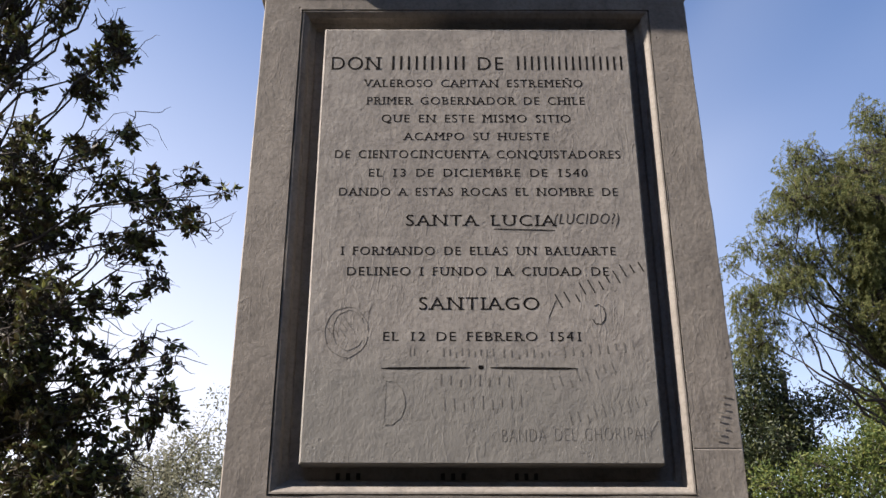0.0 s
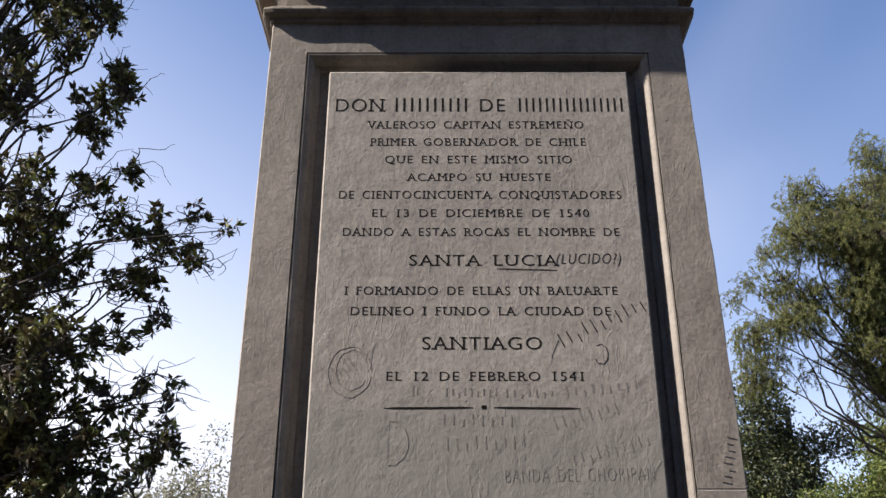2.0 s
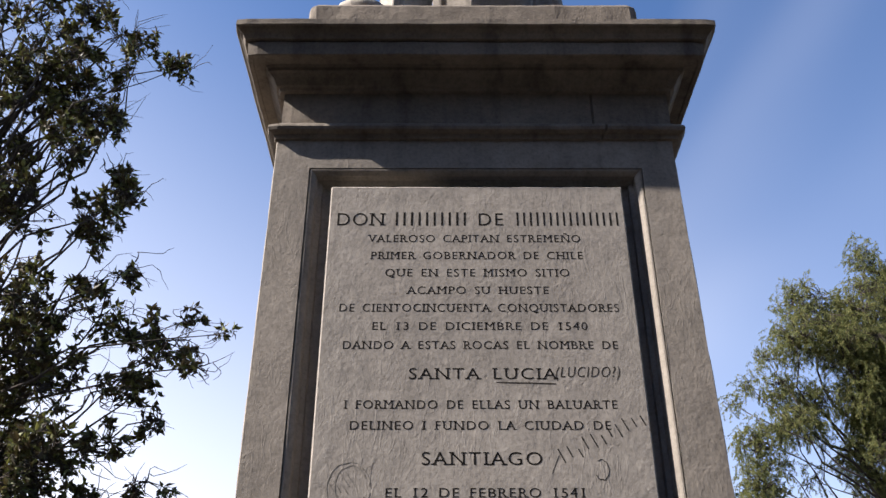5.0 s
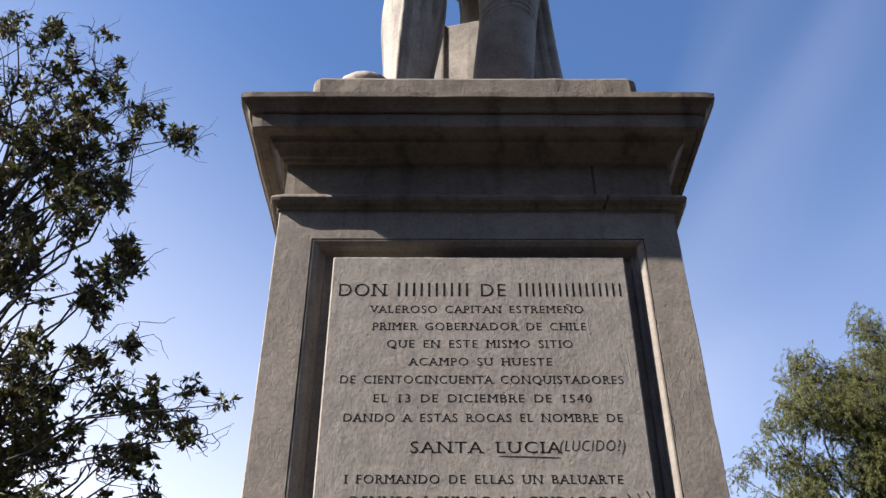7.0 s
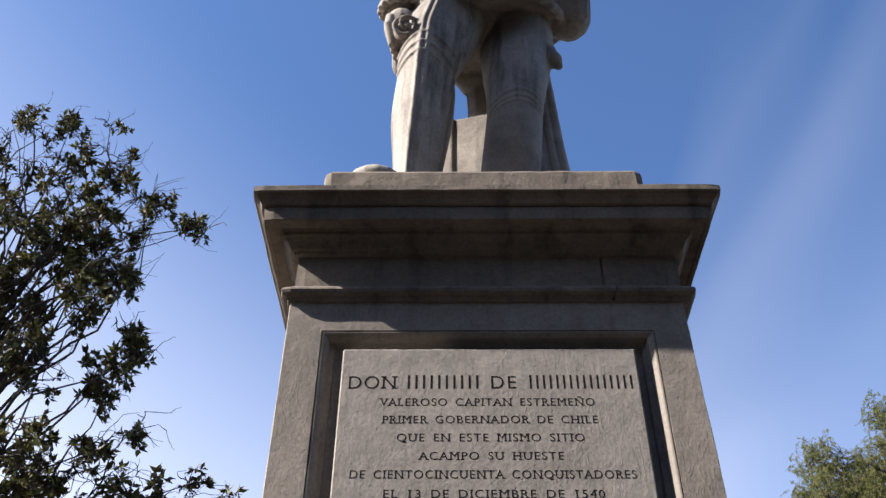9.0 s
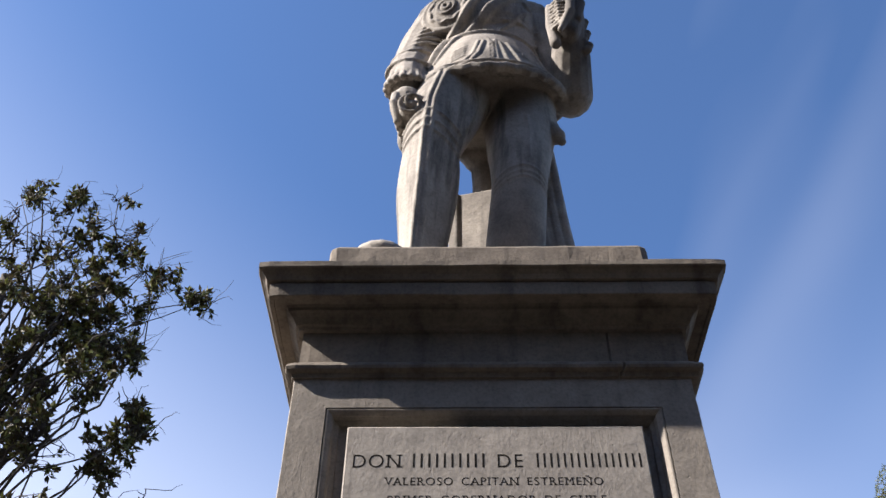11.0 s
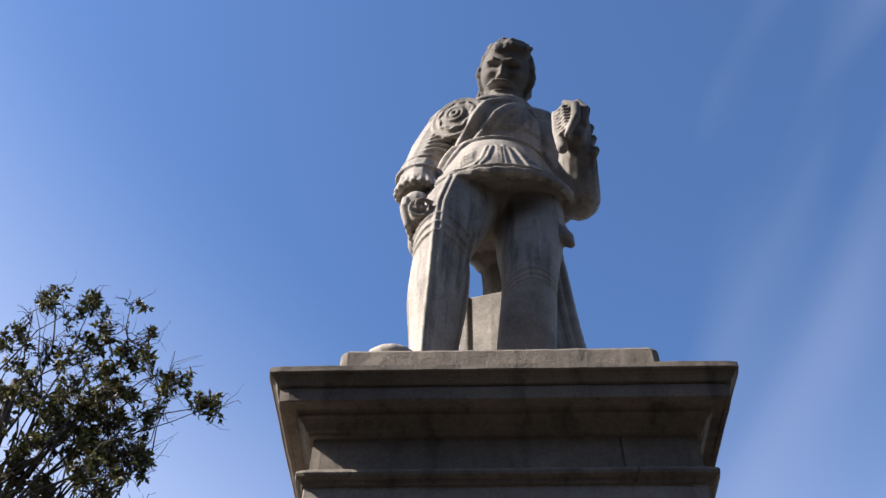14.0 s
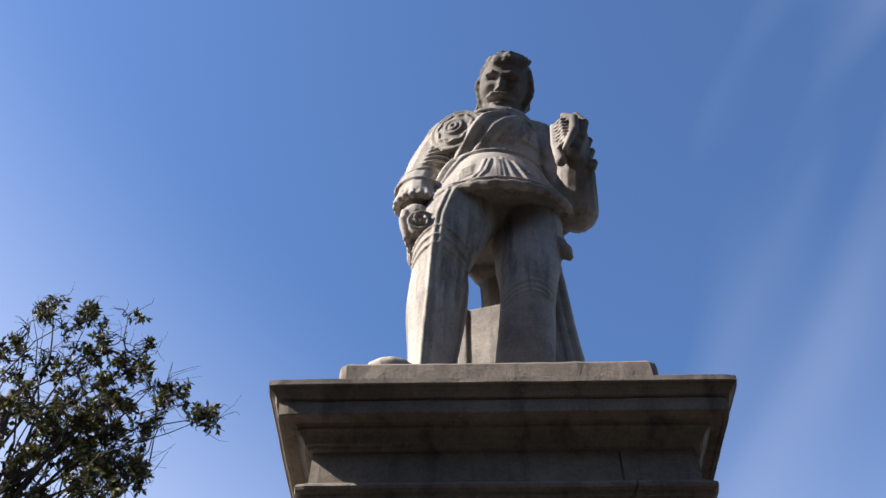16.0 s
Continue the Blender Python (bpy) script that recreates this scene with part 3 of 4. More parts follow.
def loft(sections, ridge=0.0, square=1.0, n=32):
    """A body through sections (x, y, z, half width, half depth, apex): a worn ridge runs down the front at x + apex."""
    v, f = [], []
    for x, y, z, rx, ry, apex in sections:
        for i in range(n):
            q = 2 * math.pi * i / n
            c, s = math.cos(q), math.sin(q)
            front = max(0.0, -s)
            u = math.copysign(abs(c) ** square, c) * rx + apex * front ** 1.6
            w = math.copysign(abs(s) ** square, s) * ry - ridge * front ** 6
            v.append((x + u, y + w, z))
    m = len(sections)
    for k in range(m - 1):
        for i in range(n):
            a, b = k * n + i, k * n + (i + 1) % n
            f.append((a, b, b + n, a + n))
    f += [tuple(reversed(range(n))), tuple(range((m - 1) * n, m * n))]
    statue_v.add(v, f)


def glide(sections, steps=4):
    """Sections with smooth ones put between them."""
    out = []
    for i in range(len(sections) - 1):
        p0, p1, p2, p3 = sections[max(i - 1, 0)], sections[i], sections[i + 1], sections[min(i + 2, len(sections) - 1)]
        for k in range(steps):
            t = k / steps
            out.append(tuple(0.5 * (2 * b + (c - a) * t + (2 * a - 5 * b + 4 * c - d) * t * t + (3 * b - a - 3 * c + d) * t ** 3) for a, b, c, d in zip(p0, p1, p2, p3)))
    return out + [sections[-1]]


# legs in boots, each with a ridge down the shin
loft(glide([(-0.262, 2.57, Z0, 0.085, 0.11, -0.03), (-0.258, 2.56, 4.30, 0.094, 0.115, -0.035), (-0.252, 2.55, 4.46, 0.108, 0.125, -0.03), (-0.243, 2.55, 4.70, 0.134, 0.145, -0.022),
            (-0.232, 2.53, 4.86, 0.136, 0.142, -0.022), (-0.224, 2.51, 4.98, 0.131, 0.138, -0.025), (-0.200, 2.52, 5.12, 0.158, 0.150, -0.030), (-0.160, 2.55, 5.32, 0.186, 0.170, -0.04), (-0.115, 2.60, 5.55, 0.20, 0.18, -0.03)]), ridge=0.022, square=1.12)
loft(glide([(0.120, 2.65, Z0, 0.115, 0.115, 0.03), (0.124, 2.64, 4.32, 0.122, 0.12, 0.03), (0.140, 2.62, 4.50, 0.128, 0.130, 0.02), (0.156, 2.61, 4.66, 0.127, 0.138, 0.015),
            (0.173, 2.60, 4.84, 0.127, 0.136, 0.01), (0.184, 2.61, 4.98, 0.139, 0.140, 0.02), (0.195, 2.65, 5.15, 0.157, 0.160, 0.02), (0.212, 2.70, 5.40, 0.184, 0.180, 0.02), (0.20, 2.72, 5.62, 0.205, 0.20, 0.0)]), ridge=0.006, square=1.02)
limb([(-0.285, 2.58, Z0 + 0.09), (-0.36, 2.46, Z0 + 0.07)], [0.10, 0.085])
ball((-0.405, 2.37, Z0 + 0.045), (0.120, 0.125, 0.070), turn=30)
limb([(0.14, 2.66, Z0 + 0.08), (0.20, 2.52, Z0 + 0.07), (0.23, 2.42, Z0 + 0.055)], [0.10, 0.085, 0.06])
ball((0.04, 2.72, 5.60), (0.30, 0.22, 0.20))
# peplum of the tunic, flared, with soft flutes; belt; torso
skirt_v, skirt_f = [], []
for k in range(9):
    t = k / 8
    for i in range(48):
        q = 2 * math.pi * i / 48
        flute = 1 + 0.012 * t * math.sin(7 * q + 0.6)
        x, y = (0.275 + 0.115 * t ** 0.8) * math.cos(q) * flute, (0.215 + 0.095 * t ** 0.8) * math.sin(q) * flute
        skirt_v.append((0.048 + x, 2.68 - 0.01 * t + y, 5.95 - 0.37 * t + y * 0.38 * t))
for k in range(8):
    for i in range(48):
        a, b = k * 48 + i, k * 48 + (i + 1) % 48
        skirt_f.append((b, a, a + 48, b + 48))
skirt_f += [tuple(range(48)), tuple(reversed(range(384, 432)))]
statue_v.add(skirt_v, skirt_f)
ball((0.06, 2.71, 6.12), (0.30, 0.22, 0.36), segs=24)
ball((0.05, 2.65, 6.26), (0.29, 0.21, 0.27), segs=24)
limb([(-0.19, 2.71, 6.42), (0.08, 2.69, 6.48), (0.32, 2.73, 6.42)], [0.155, 0.15, 0.155])
ball((0.09, 2.67, 6.50), (0.24, 0.17, 0.12))
ring((0.11, 2.68, 6.47), 0.17, 0.13, 0.024, (0.0, 0.30), n=30)
limb([(0.11, 2.70, 6.52), (0.16, 2.69, 6.85)], [0.12, 0.125])
# head, bowed and turned, shaped from an egg by soft swellings and hollows on its face
HEAD = Matrix.Translation((0.160, 2.595, 6.885)) @ pose(0, 0, 0, 0, 0, -15) @ pose(0, 0, 0, 45, 0, 0) @ pose(0, 0, 0, 0, 17, 0)
FACE_FORM = (
    (0.055, 0.060, 0.042, 0.011, 0.026, 1), (0.054, 0.026, 0.032, 0.017, -0.046, 1), (0.056, 0.020, 0.019, 0.009, 0.026, 1), (0.057, 0.033, 0.022, 0.004, 0.012, 1), (0.0, 0.045, 0.018, 0.02, 0.012, 0),
    (0.0, 0.020, 0.015, 0.025, 0.020, 0), (0.0, -0.015, 0.016, 0.022, 0.034, 0), (0.0, -0.042, 0.021, 0.014, 0.046, 0), (0.022, -0.050, 0.011, 0.010, 0.020, 1),
    (0.088, -0.020, 0.032, 0.026, 0.014, 1), (0.086, -0.085, 0.030, 0.032, -0.014, 1), (0.034, -0.084, 0.030, 0.012, 0.034, 1), (0.078, -0.096, 0.020, 0.010, 0.026, 1),
    (0.0, -0.109, 0.034, 0.006, -0.020, 0), (0.0, -0.122, 0.022, 0.008, 0.012, 0), (0.0, -0.165, 0.030, 0.040, 0.060, 0), (0.060, -0.175, 0.035, 0.030, 0.012, 1))
hv, hf = [], []
for j in range(61):
    e = math.pi * (j / 60 - 0.5)
    for i in range(96):
        q = 2 * math.pi * i / 96
        c = Vector((math.cos(e) * math.cos(q), math.cos(e) * math.sin(q), math.sin(e)))
        jaw = 1 - 0.30 * max(0.0, -c.z) ** 1.5
        p = Vector((c.x * 0.160 * jaw, c.y * 0.188, c.z * 0.225))
        front = max(0.0, min(1.0, -c.y * 2.2))
        for fx, fz, sx, sz, amp, both in FACE_FORM:
            x = abs(p.x) if both else p.x
            p.y -= front * amp * math.exp(-((x - fx) / sx) ** 2 - ((p.z - fz) / sz) ** 2)
        lock = 0.5 + 0.5 * noise.noise(Vector((p.x * 26 + p.z * 9, p.y * 13, p.z * 17 - p.y * 20)))
        fine_lock = noise.noise(Vector((p.x * 60, p.y * 40, p.z * 46)))
        brow_line = 0.122 + 0.012 * math.sin(p.x * 40)
        hair = max(0.0, min(1.0, (p.z - brow_line) / 0.012)) if c.y < 0 else 0.0
        hair = max(hair, max(0.0, min(1.0, (p.y + 0.060 - 0.25 * max(0.0, p.z - 0.05)) / 0.02)))
        beard = front * max(0.0, min(1.0, (-0.128 - p.z + 0.35 * max(0.0, abs(p.x) - 0.05)) / 0.015))
        stash = front * math.exp(-((p.z + 0.088) / 0.014) ** 2) * (abs(p.x) < 0.105)
        p += c * (hair * (0.008 + 0.034 * lock + 0.009 * fine_lock) + beard * (0.006 + 0.026 * lock + 0.012 * fine_lock) + stash * 0.010 * fine_lock)
        hv.append(tuple(HEAD @ p))
for j in range(60):
    for i in range(96):
        a, b = j * 96 + i, j * 96 + (i + 1) % 96
        hf.append((a, b, b + 96, a + 96))
statue_v.add(hv, hf)


def on_head(x, y, z):
    return tuple(HEAD @ Vector((x, y, z)))


curl = random.Random(3)
for sx in (-1, 1):
    limb([on_head(sx * 0.163, -0.035, 0.035), on_head(sx * 0.168, -0.02, 0.0), on_head(sx * 0.158, -0.03, -0.04)], [0.024, 0.026, 0.016], sides=8)
for k in range(11):         # forelocks brushed up from the brow
    q = -1 + 2 * k / 10
    limb([on_head(0.115 * q, -0.125 + 0.06 * q * q, 0.125), on_head(0.120 * q + 0.012, -0.130 + 0.07 * q * q, 0.165), on_head(0.115 * q + 0.028, -0.085 + 0.06 * q * q, 0.215 - 0.03 * q * q)], [0.014, 0.024 + 0.006 * (k % 2), 0.016], sides=7)
for k in range(9):          # locks over the collar
    q = k / 8
    limb([on_head(-0.150, 0.02 + 0.12 * q, -0.07), on_head(-0.165 + 0.04 * q, 0.03 + 0.12 * q, -0.13), on_head(-0.145 + 0.04 * q, 0.05 + 0.12 * q, -0.18)], [0.020, 0.026, 0.016], sides=7)
for k in range(9):          # pointed beard in hanging locks
    q = -1 + 2 * k / 8
    limb([on_head(0.050 * q, -0.190 + 0.03 * q * q, -0.135), on_head(0.048 * q, -0.212 + 0.05 * q * q, -0.19 + 0.02 * q * q), on_head(0.026 * q, -0.190 + 0.05 * q * q, -0.265 + 0.05 * q * q)], [0.014, 0.021, 0.011], sides=7)
for sx in (-1, 1):          # moustache drooping to its tips
    limb([on_head(0, -0.225, -0.078), on_head(sx * 0.040, -0.218, -0.084), on_head(sx * 0.082, -0.185, -0.104)], [0.014, 0.019, 0.008], sides=8)
    limb([on_head(sx * 0.020, -0.184, 0.064), on_head(sx * 0.058, -0.184, 0.072), on_head(sx * 0.105, -0.146, 0.056)], [0.006, 0.010, 0.006], sides=8)
for k in range(30):         # curled ends of the beard
    q = curl.uniform(-1, 1)
    ball(on_head(0.09 * q, -0.185 + 0.07 * q * q + curl.uniform(-0.01, 0.03), -0.165 - curl.uniform(0, 0.07) * (1 - 0.5 * q * q)), [curl.uniform(0.011, 0.018)] * 3, rings=5, segs=7)
# arms
limb([(-0.21, 2.71, 6.40), (-0.30, 2.70, 6.12), (-0.345, 2.66, 5.88)], [0.14, 0.135, 0.12])
limb([(-0.345, 2.66, 5.88), (-0.355, 2.58, 5.70), (-0.35, 2.50, 5.52)], [0.12, 0.11, 0.085])
ball((-0.35, 2.50, 5.34), (0.085, 0.09, 0.11))
limb([(-0.317, 2.43, 5.18), (-0.34, 2.66, 5.26)], [0.066, 0.062])
limb([(0.33, 2.73, 6.34), (0.43, 2.72, 6.0), (0.485, 2.66, 5.64)], [0.145, 0.13, 0.118])
limb([(0.485, 2.66, 5.64), (0.49, 2.54, 5.80), (0.485, 2.46, 5.93)], [0.118, 0.105, 0.085])
ball((0.485, 2.43, 6.00), (0.088, 0.085, 0.15))
# cloak behind, carved support, pouch
limb([(0.08, 2.90, 6.35), (0.12, 2.93, 5.8), (0.20, 2.92, 5.45)], [0.20, 0.22, 0.17])
loft(glide([(0.32, 2.86, Z0, 0.19, 0.14, 0.0), (0.300, 2.86, 4.55, 0.160, 0.13, 0.0), (0.265, 2.86, 4.86, 0.135, 0.12, 0.0), (0.255, 2.87, 5.28, 0.13, 0.11, 0.0), (0.24, 2.88, 5.60, 0.12, 0.11, 0.0)]), square=0.9)
# added mass hidden behind thigh and arm, keeps sun off the drapery between the legs
ball((-0.20, 2.88, 5.72), (0.14, 0.09, 0.50))
limb([(-0.02, 2.92, 5.62), (0.02, 2.93, 5.48)], [0.14, 0.10])
bm = bmesh.new()
for lo, hi in (((-0.15, -0.13, 0), (0.17, 0.13, 1.045)), ((-0.155, -0.142, 0), (-0.108, 0.10, 1.05))):
    box(bm, lo, hi)
bmesh.ops.transform(bm, matrix=pose(0.03, 2.99, Z0 - 0.005, 0, 0, -13), verts=bm.verts)
bm.verts.index_update()
statue_v.add([tuple(v.co) for v in bm.verts], [[v.index for v in f.verts] for f in bm.faces])
bm.free()
limb([(0.06, 2.97, 5.50), (0.055, 2.98, 5.30), (0.06, 3.0, 5.08)], [0.10, 0.085, 0.09])
limb([(0.33, 2.62, 5.30), (0.375, 2.60, 5.22), (0.395, 2.60, 5.18)], [0.055, 0.042, 0.022])
limb([(0.36, 2.66, 5.42), (0.385, 2.64, 5.34)], [0.03, 0.018], sides=7)
# carved detail laid on the front of the figure
tree_of_faces = BVHTree.FromPolygons([Vector(v) for v in statue_v.v], statue_v.f)


def carve(pts, r, sink=0.4, steps=6):
    """A raised fold, seam or band that follows the figure's front through (x, z) points; r: radius, or one for each point."""
    rs = r if isinstance(r, (list, tuple)) else [r] * len(pts)
    path, radii = [], []
    for i in range(len(pts) - 1):
        for k in range(steps + (i == len(pts) - 2)):
            t = k / steps
            x, z = pts[i][0] + (pts[i + 1][0] - pts[i][0]) * t, pts[i][1] + (pts[i + 1][1] - pts[i][1]) * t
            rad = rs[i] + (rs[i + 1] - rs[i]) * t
            hit = tree_of_faces.ray_cast(Vector((x, 1.5, z)), Vector((0, 1, 0)))
            if hit[0] and (not path or abs(hit[0].y + rad * sink - path[-1][1]) < 0.07):
                path.append((x, hit[0].y + rad * sink, z))
                radii.append(rad)
    if len(path) > 1:
        statue_v.add(*tube(path, radii, 7))


# cloth drawn from one shoulder to the other hip, in folds that fan out
for pts, r in (
    (((0.20, 6.40), (0.02, 6.29), (-0.11, 6.06), (-0.212, 5.83), (-0.262, 5.67)), (0.02, 0.034, 0.040, 0.034, 0.022)),
    (((0.24, 6.38), (0.075, 6.19), (-0.06, 5.98), (-0.165, 5.84)), (0.016, 0.030, 0.030, 0.016)),
    (((0.28, 6.37), (0.16, 6.25), (0.04, 6.10), (-0.05, 5.96)), (0.012, 0.024, 0.024, 0.012)),
    (((0.31, 6.30), (0.20, 6.12), (0.10, 6.00)), (0.010, 0.018, 0.010)),
    (((0.14, 6.115), (0.24, 6.14), (0.345, 6.15)), (0.010, 0.018, 0.012)),
    (((0.33, 6.05), (0.27, 5.98), (0.20, 5.94)), (0.014, 0.018, 0.010)),
    (((-0.10, 5.96), (-0.17, 5.80), (-0.22, 5.68)), (0.012, 0.020, 0.012))):
    carve(pts, r, 0.15)
carve([(-0.03, 6.40), (0.08, 6.43), (0.20, 6.42), (0.31, 6.30)], [0.02, 0.03, 0.03, 0.02], 0.2)
# shoulder disc, standing proud, with a scrolled rim
hit = tree_of_faces.ray_cast(Vector((-0.165, 1.5, 6.25)), Vector((0, 1, 0)))
disc_y = hit[0].y
DISC = Matrix.Translation((-0.145, disc_y + 0.008, 6.25)) @ pose(0, 0, 0, 6, 0, 0) @ pose(0, 0, 0, 0, 0, -22)
bm = bmesh.new()
bmesh.ops.create_uvsphere(bm, u_segments=32, v_segments=16, radius=1)
bmesh.ops.transform(bm, matrix=DISC @ Matrix.Diagonal((0.150, 0.046, 0.165, 1)), verts=bm.verts)
bm.verts.index_update()
statue_v.add([tuple(v.co) for v in bm.verts], [[v.index for v in f.verts] for f in bm.faces])
bm.free()
for rr, rad, wav in ((0.97, 0.016, 0.0), (0.70, 0.011, 0.07), (0.34, 0.012, 0.0), (0.14, 0.014, 0.0)):
    pts = []
    for k in range(41):
        q = 2 * math.pi * k / 40
        g = rr * (1 + wav * math.sin(9 * q))
        pts.append(tuple(DISC @ Vector((0.150 * g * math.cos(q), -0.046 * math.sqrt(max(0.0, 1 - g * g)), 0.165 * g * math.sin(q)))))
    statue_v.add(*tube(pts, [rad] * 41, 6))
tree_of_faces = BVHTree.FromPolygons([Vector(v) for v in statue_v.v], statue_v.f)
# belt, hem, braided edges, fringe and slits of the tunic
ring((0.048, 2.68, 5.945), 0.283, 0.218, 0.018, n=40)
ring((0.048, 2.67, 5.585), 0.395, 0.312, 0.028, (0, 0.40), n=60, dz=lambda q: 0.007 * math.sin(31 * q))
ring((0.048, 2.67, 5.645), 0.386, 0.303, 0.010, (0, 0.36), n=60)
for off in (0.0, 0.026):
    carve([(0.034 - off, 5.80), (0.0 - off, 5.63), (-0.05 - off, 5.53 + off), (-0.16, 5.50 + off), (-0.26, 5.42 + off)], 0.011, 0.1)
for k in range(12):
    carve([(0.066 + 0.006 * (k % 2), 5.79 - 0.022 * k), (0.084 - 0.004 * (k % 2), 5.782 - 0.022 * k)], 0.010, 0.1, 2)
    carve([(0.108 + 0.0035 * k, 5.785 - 0.022 * k), (0.124 + 0.0035 * k, 5.775 - 0.022 * k)], 0.010, 0.1, 2)
carve([(0.060, 5.82), (0.056, 5.53)], 0.007, 0.1)
carve([(0.092, 5.82), (0.100, 5.53)], 0.007, 0.1)
carve([(0.150, 5.79), (0.215, 5.56)], 0.012, 0.1)
for k in range(5):
    carve([(-0.140 + 0.004 * k, 5.60 + 0.030 * k), (-0.066 + 0.004 * k, 5.635 + 0.030 * k)], 0.008, 0.1, 4)
carve([(0.19, 5.71), (0.225, 5.70), (0.222, 5.655), (0.255, 5.645)], 0.010, 0.1, 4)
carve([(0.28, 5.80), (0.33, 5.62)], 0.010, 0.1)
# seams and garters of the boots and hose
for off in (0.0, 0.030):
    carve([(-0.185 + off, 5.46), (-0.238 + off, 5.20), (-0.258 + off, 4.94), (-0.276 + off, 4.60), (-0.297 + off, 4.20)], 0.011, 0.0)
for z in (5.10, 5.03, 4.97):
    carve([(-0.352, z - 0.035), (-0.30, z - 0.005), (-0.24, z + 0.01), (-0.16, z - 0.01), (-0.09, z - 0.05)], 0.011, 0.1)
for z in (4.84, 4.80, 4.77):
    carve([(0.05, z - 0.022), (0.11, z - 0.006), (0.18, z), (0.25, z - 0.006), (0.295, z - 0.022)], 0.007, 0.1)
carve([(0.225, 5.26), (0.228, 5.1), (0.215, 4.9)], 0.007, 0.1)
carve([(-0.04, 5.46), (-0.02, 5.30), (-0.06, 5.12)], [0.01, 0.018, 0.01], 0.2)
# sleeve rolls, cuffs and scroll
for t in (0.0, 0.16, 0.32, 0.48, 0.64):
    ring((-0.235 - 0.10 * t, 2.705 - 0.03 * t, 6.20 - 0.32 * t), 0.142 - 0.012 * t, 0.142 - 0.012 * t, 0.013, (0.35, 0.1))
ring((-0.340, 2.66, 5.92), 0.124, 0.122, 0.012, (0.25, 0.2))
ring((-0.352, 2.58, 5.73), 0.118, 0.115, 0.014, (0.1, 0.35))
for k in range(18):
    q = 2 * math.pi * k / 18
    limb([(-0.352 + 0.098 * math.cos(q), 2.535 + 0.092 * math.sin(q), 5.60 + 0.03 * math.sin(q)), (-0.35 + 0.106 * math.cos(q), 2.51 + 0.10 * math.sin(q), 5.49 + 0.03 * math.sin(q))], [0.012, 0.021], sides=6)
spiral = [(-0.317 + (0.074 - 0.0017 * k) * math.cos(k * 0.32), 2.350 + 0.04 * (1 - k / 36) ** 2 - 0.014 * math.sin(k * 0.32), 5.175 + (0.074 - 0.0017 * k) * math.sin(k * 0.32)) for k in range(36)]
statue_v.add(*tube(spiral, [0.0105] * 36, 6))
for k in range(4):
    limb([(-0.40 + 0.01 * k, 2.44 + 0.035 * k, 5.34), (-0.405 + 0.008 * k, 2.41 + 0.035 * k, 5.24), (-0.385 + 0.008 * k, 2.43 + 0.035 * k, 5.12)], [0.024, 0.022, 0.018], sides=7)
# gloves held against the chest
limb([(0.475, 2.41, 6.10), (0.50, 2.40, 5.98), (0.475, 2.41, 5.84)], [0.058, 0.066, 0.056])
limb([(0.445, 2.36, 6.13), (0.490, 2.325, 6.04), (0.480, 2.325, 5.92), (0.420, 2.35, 5.78)], [0.020, 0.026, 0.026, 0.016], sides=8)
limb([(0.515, 2.36, 6.13), (0.545, 2.35, 6.03), (0.525, 2.36, 5.90)], [0.022, 0.028, 0.020], sides=8)
for k in range(8):
    limb([(0.395, 2.385, 5.85 + 0.032 * k), (0.425, 2.347, 5.842 + 0.032 * k), (0.450, 2.345, 5.85 + 0.032 * k)], [0.011, 0.013, 0.009], sides=6)
limb([(0.385, 2.40, 6.08), (0.382, 2.41, 5.92), (0.40, 2.42, 5.76)], [0.018, 0.024, 0.030])
for k in range(9):
    ball((0.565 + 0.014 * math.sin(k * 2.1), 2.46, 5.76 + 0.038 * k), [0.026] * 3, rings=5, segs=7)
# cloak folds
for x in (0.27, 0.33, 0.37):
    limb([(x - 0.01, 2.765, 5.30), (x + 0.01, 2.755, 4.8), (x + 0.05, 2.74, Z0 + 0.05)], [0.020, 0.024, 0.032], sides=7)
statue_me = mesh_of("statue", statue_v.v, statue_v.f, MARBLE, True)
statue = new("statue", statue_me)
tagged(statue, "weathered pale marble statue of a standing figure in tunic and cloak", "statue")
rm = statue.modifiers.new("fuse", "REMESH")
rm.mode, rm.voxel_size, rm.use_smooth_shade = "VOXEL", 0.006, True
sm = statue.modifiers.new("soften", "SMOOTH")
sm.factor, sm.iterations = 0.4, 1


# ---- trees ----
rng = random.Random(5)


def rand_dir():
    while True:
        v = Vector((rng.uniform(-1, 1), rng.uniform(-1, 1), rng.uniform(-1, 1)))
        if 0.05 < v.length < 1:
            return v.normalized()


def bent(a, b, sag, n=4):
    a, b = Vector(a), Vector(b)
    side = rand_dir() * (b - a).length * sag
    return [a.lerp(b, i / n) + side * math.sin(math.pi * i / n) + rand_dir() * (b - a).length * sag * 0.15 * (0 < i < n) for i in range(n + 1)]


def blade(pile, at, along, up, length, width):
    """One leaf: a folded blade of four triangles."""
    side = along.cross(up)
    if side.length < 0.01:
        side = along.cross(Vector((1, 0, 0)))
    side.normalize()
    lift = side.cross(along) * (width * 0.22)
    m = at + along * length * 0.5
    pile.add([at, m + side * width * 0.5 + lift, at + along * length - lift, m - side * width * 0.5 + lift, m], [(0, 1, 4), (1, 2, 4), (2, 3, 4), (3, 0, 4)])


def rosette(pile, at, way, size):
    for k in range(rng.randint(6, 10)):
        d = (way * rng.uniform(0.1, 0.9) + rand_dir()).normalized()
        blade(pile, at + rand_dir() * size * 0.12, d, rand_dir(), size * rng.uniform(0.7, 1.2), size * rng.uniform(0.36, 0.48))


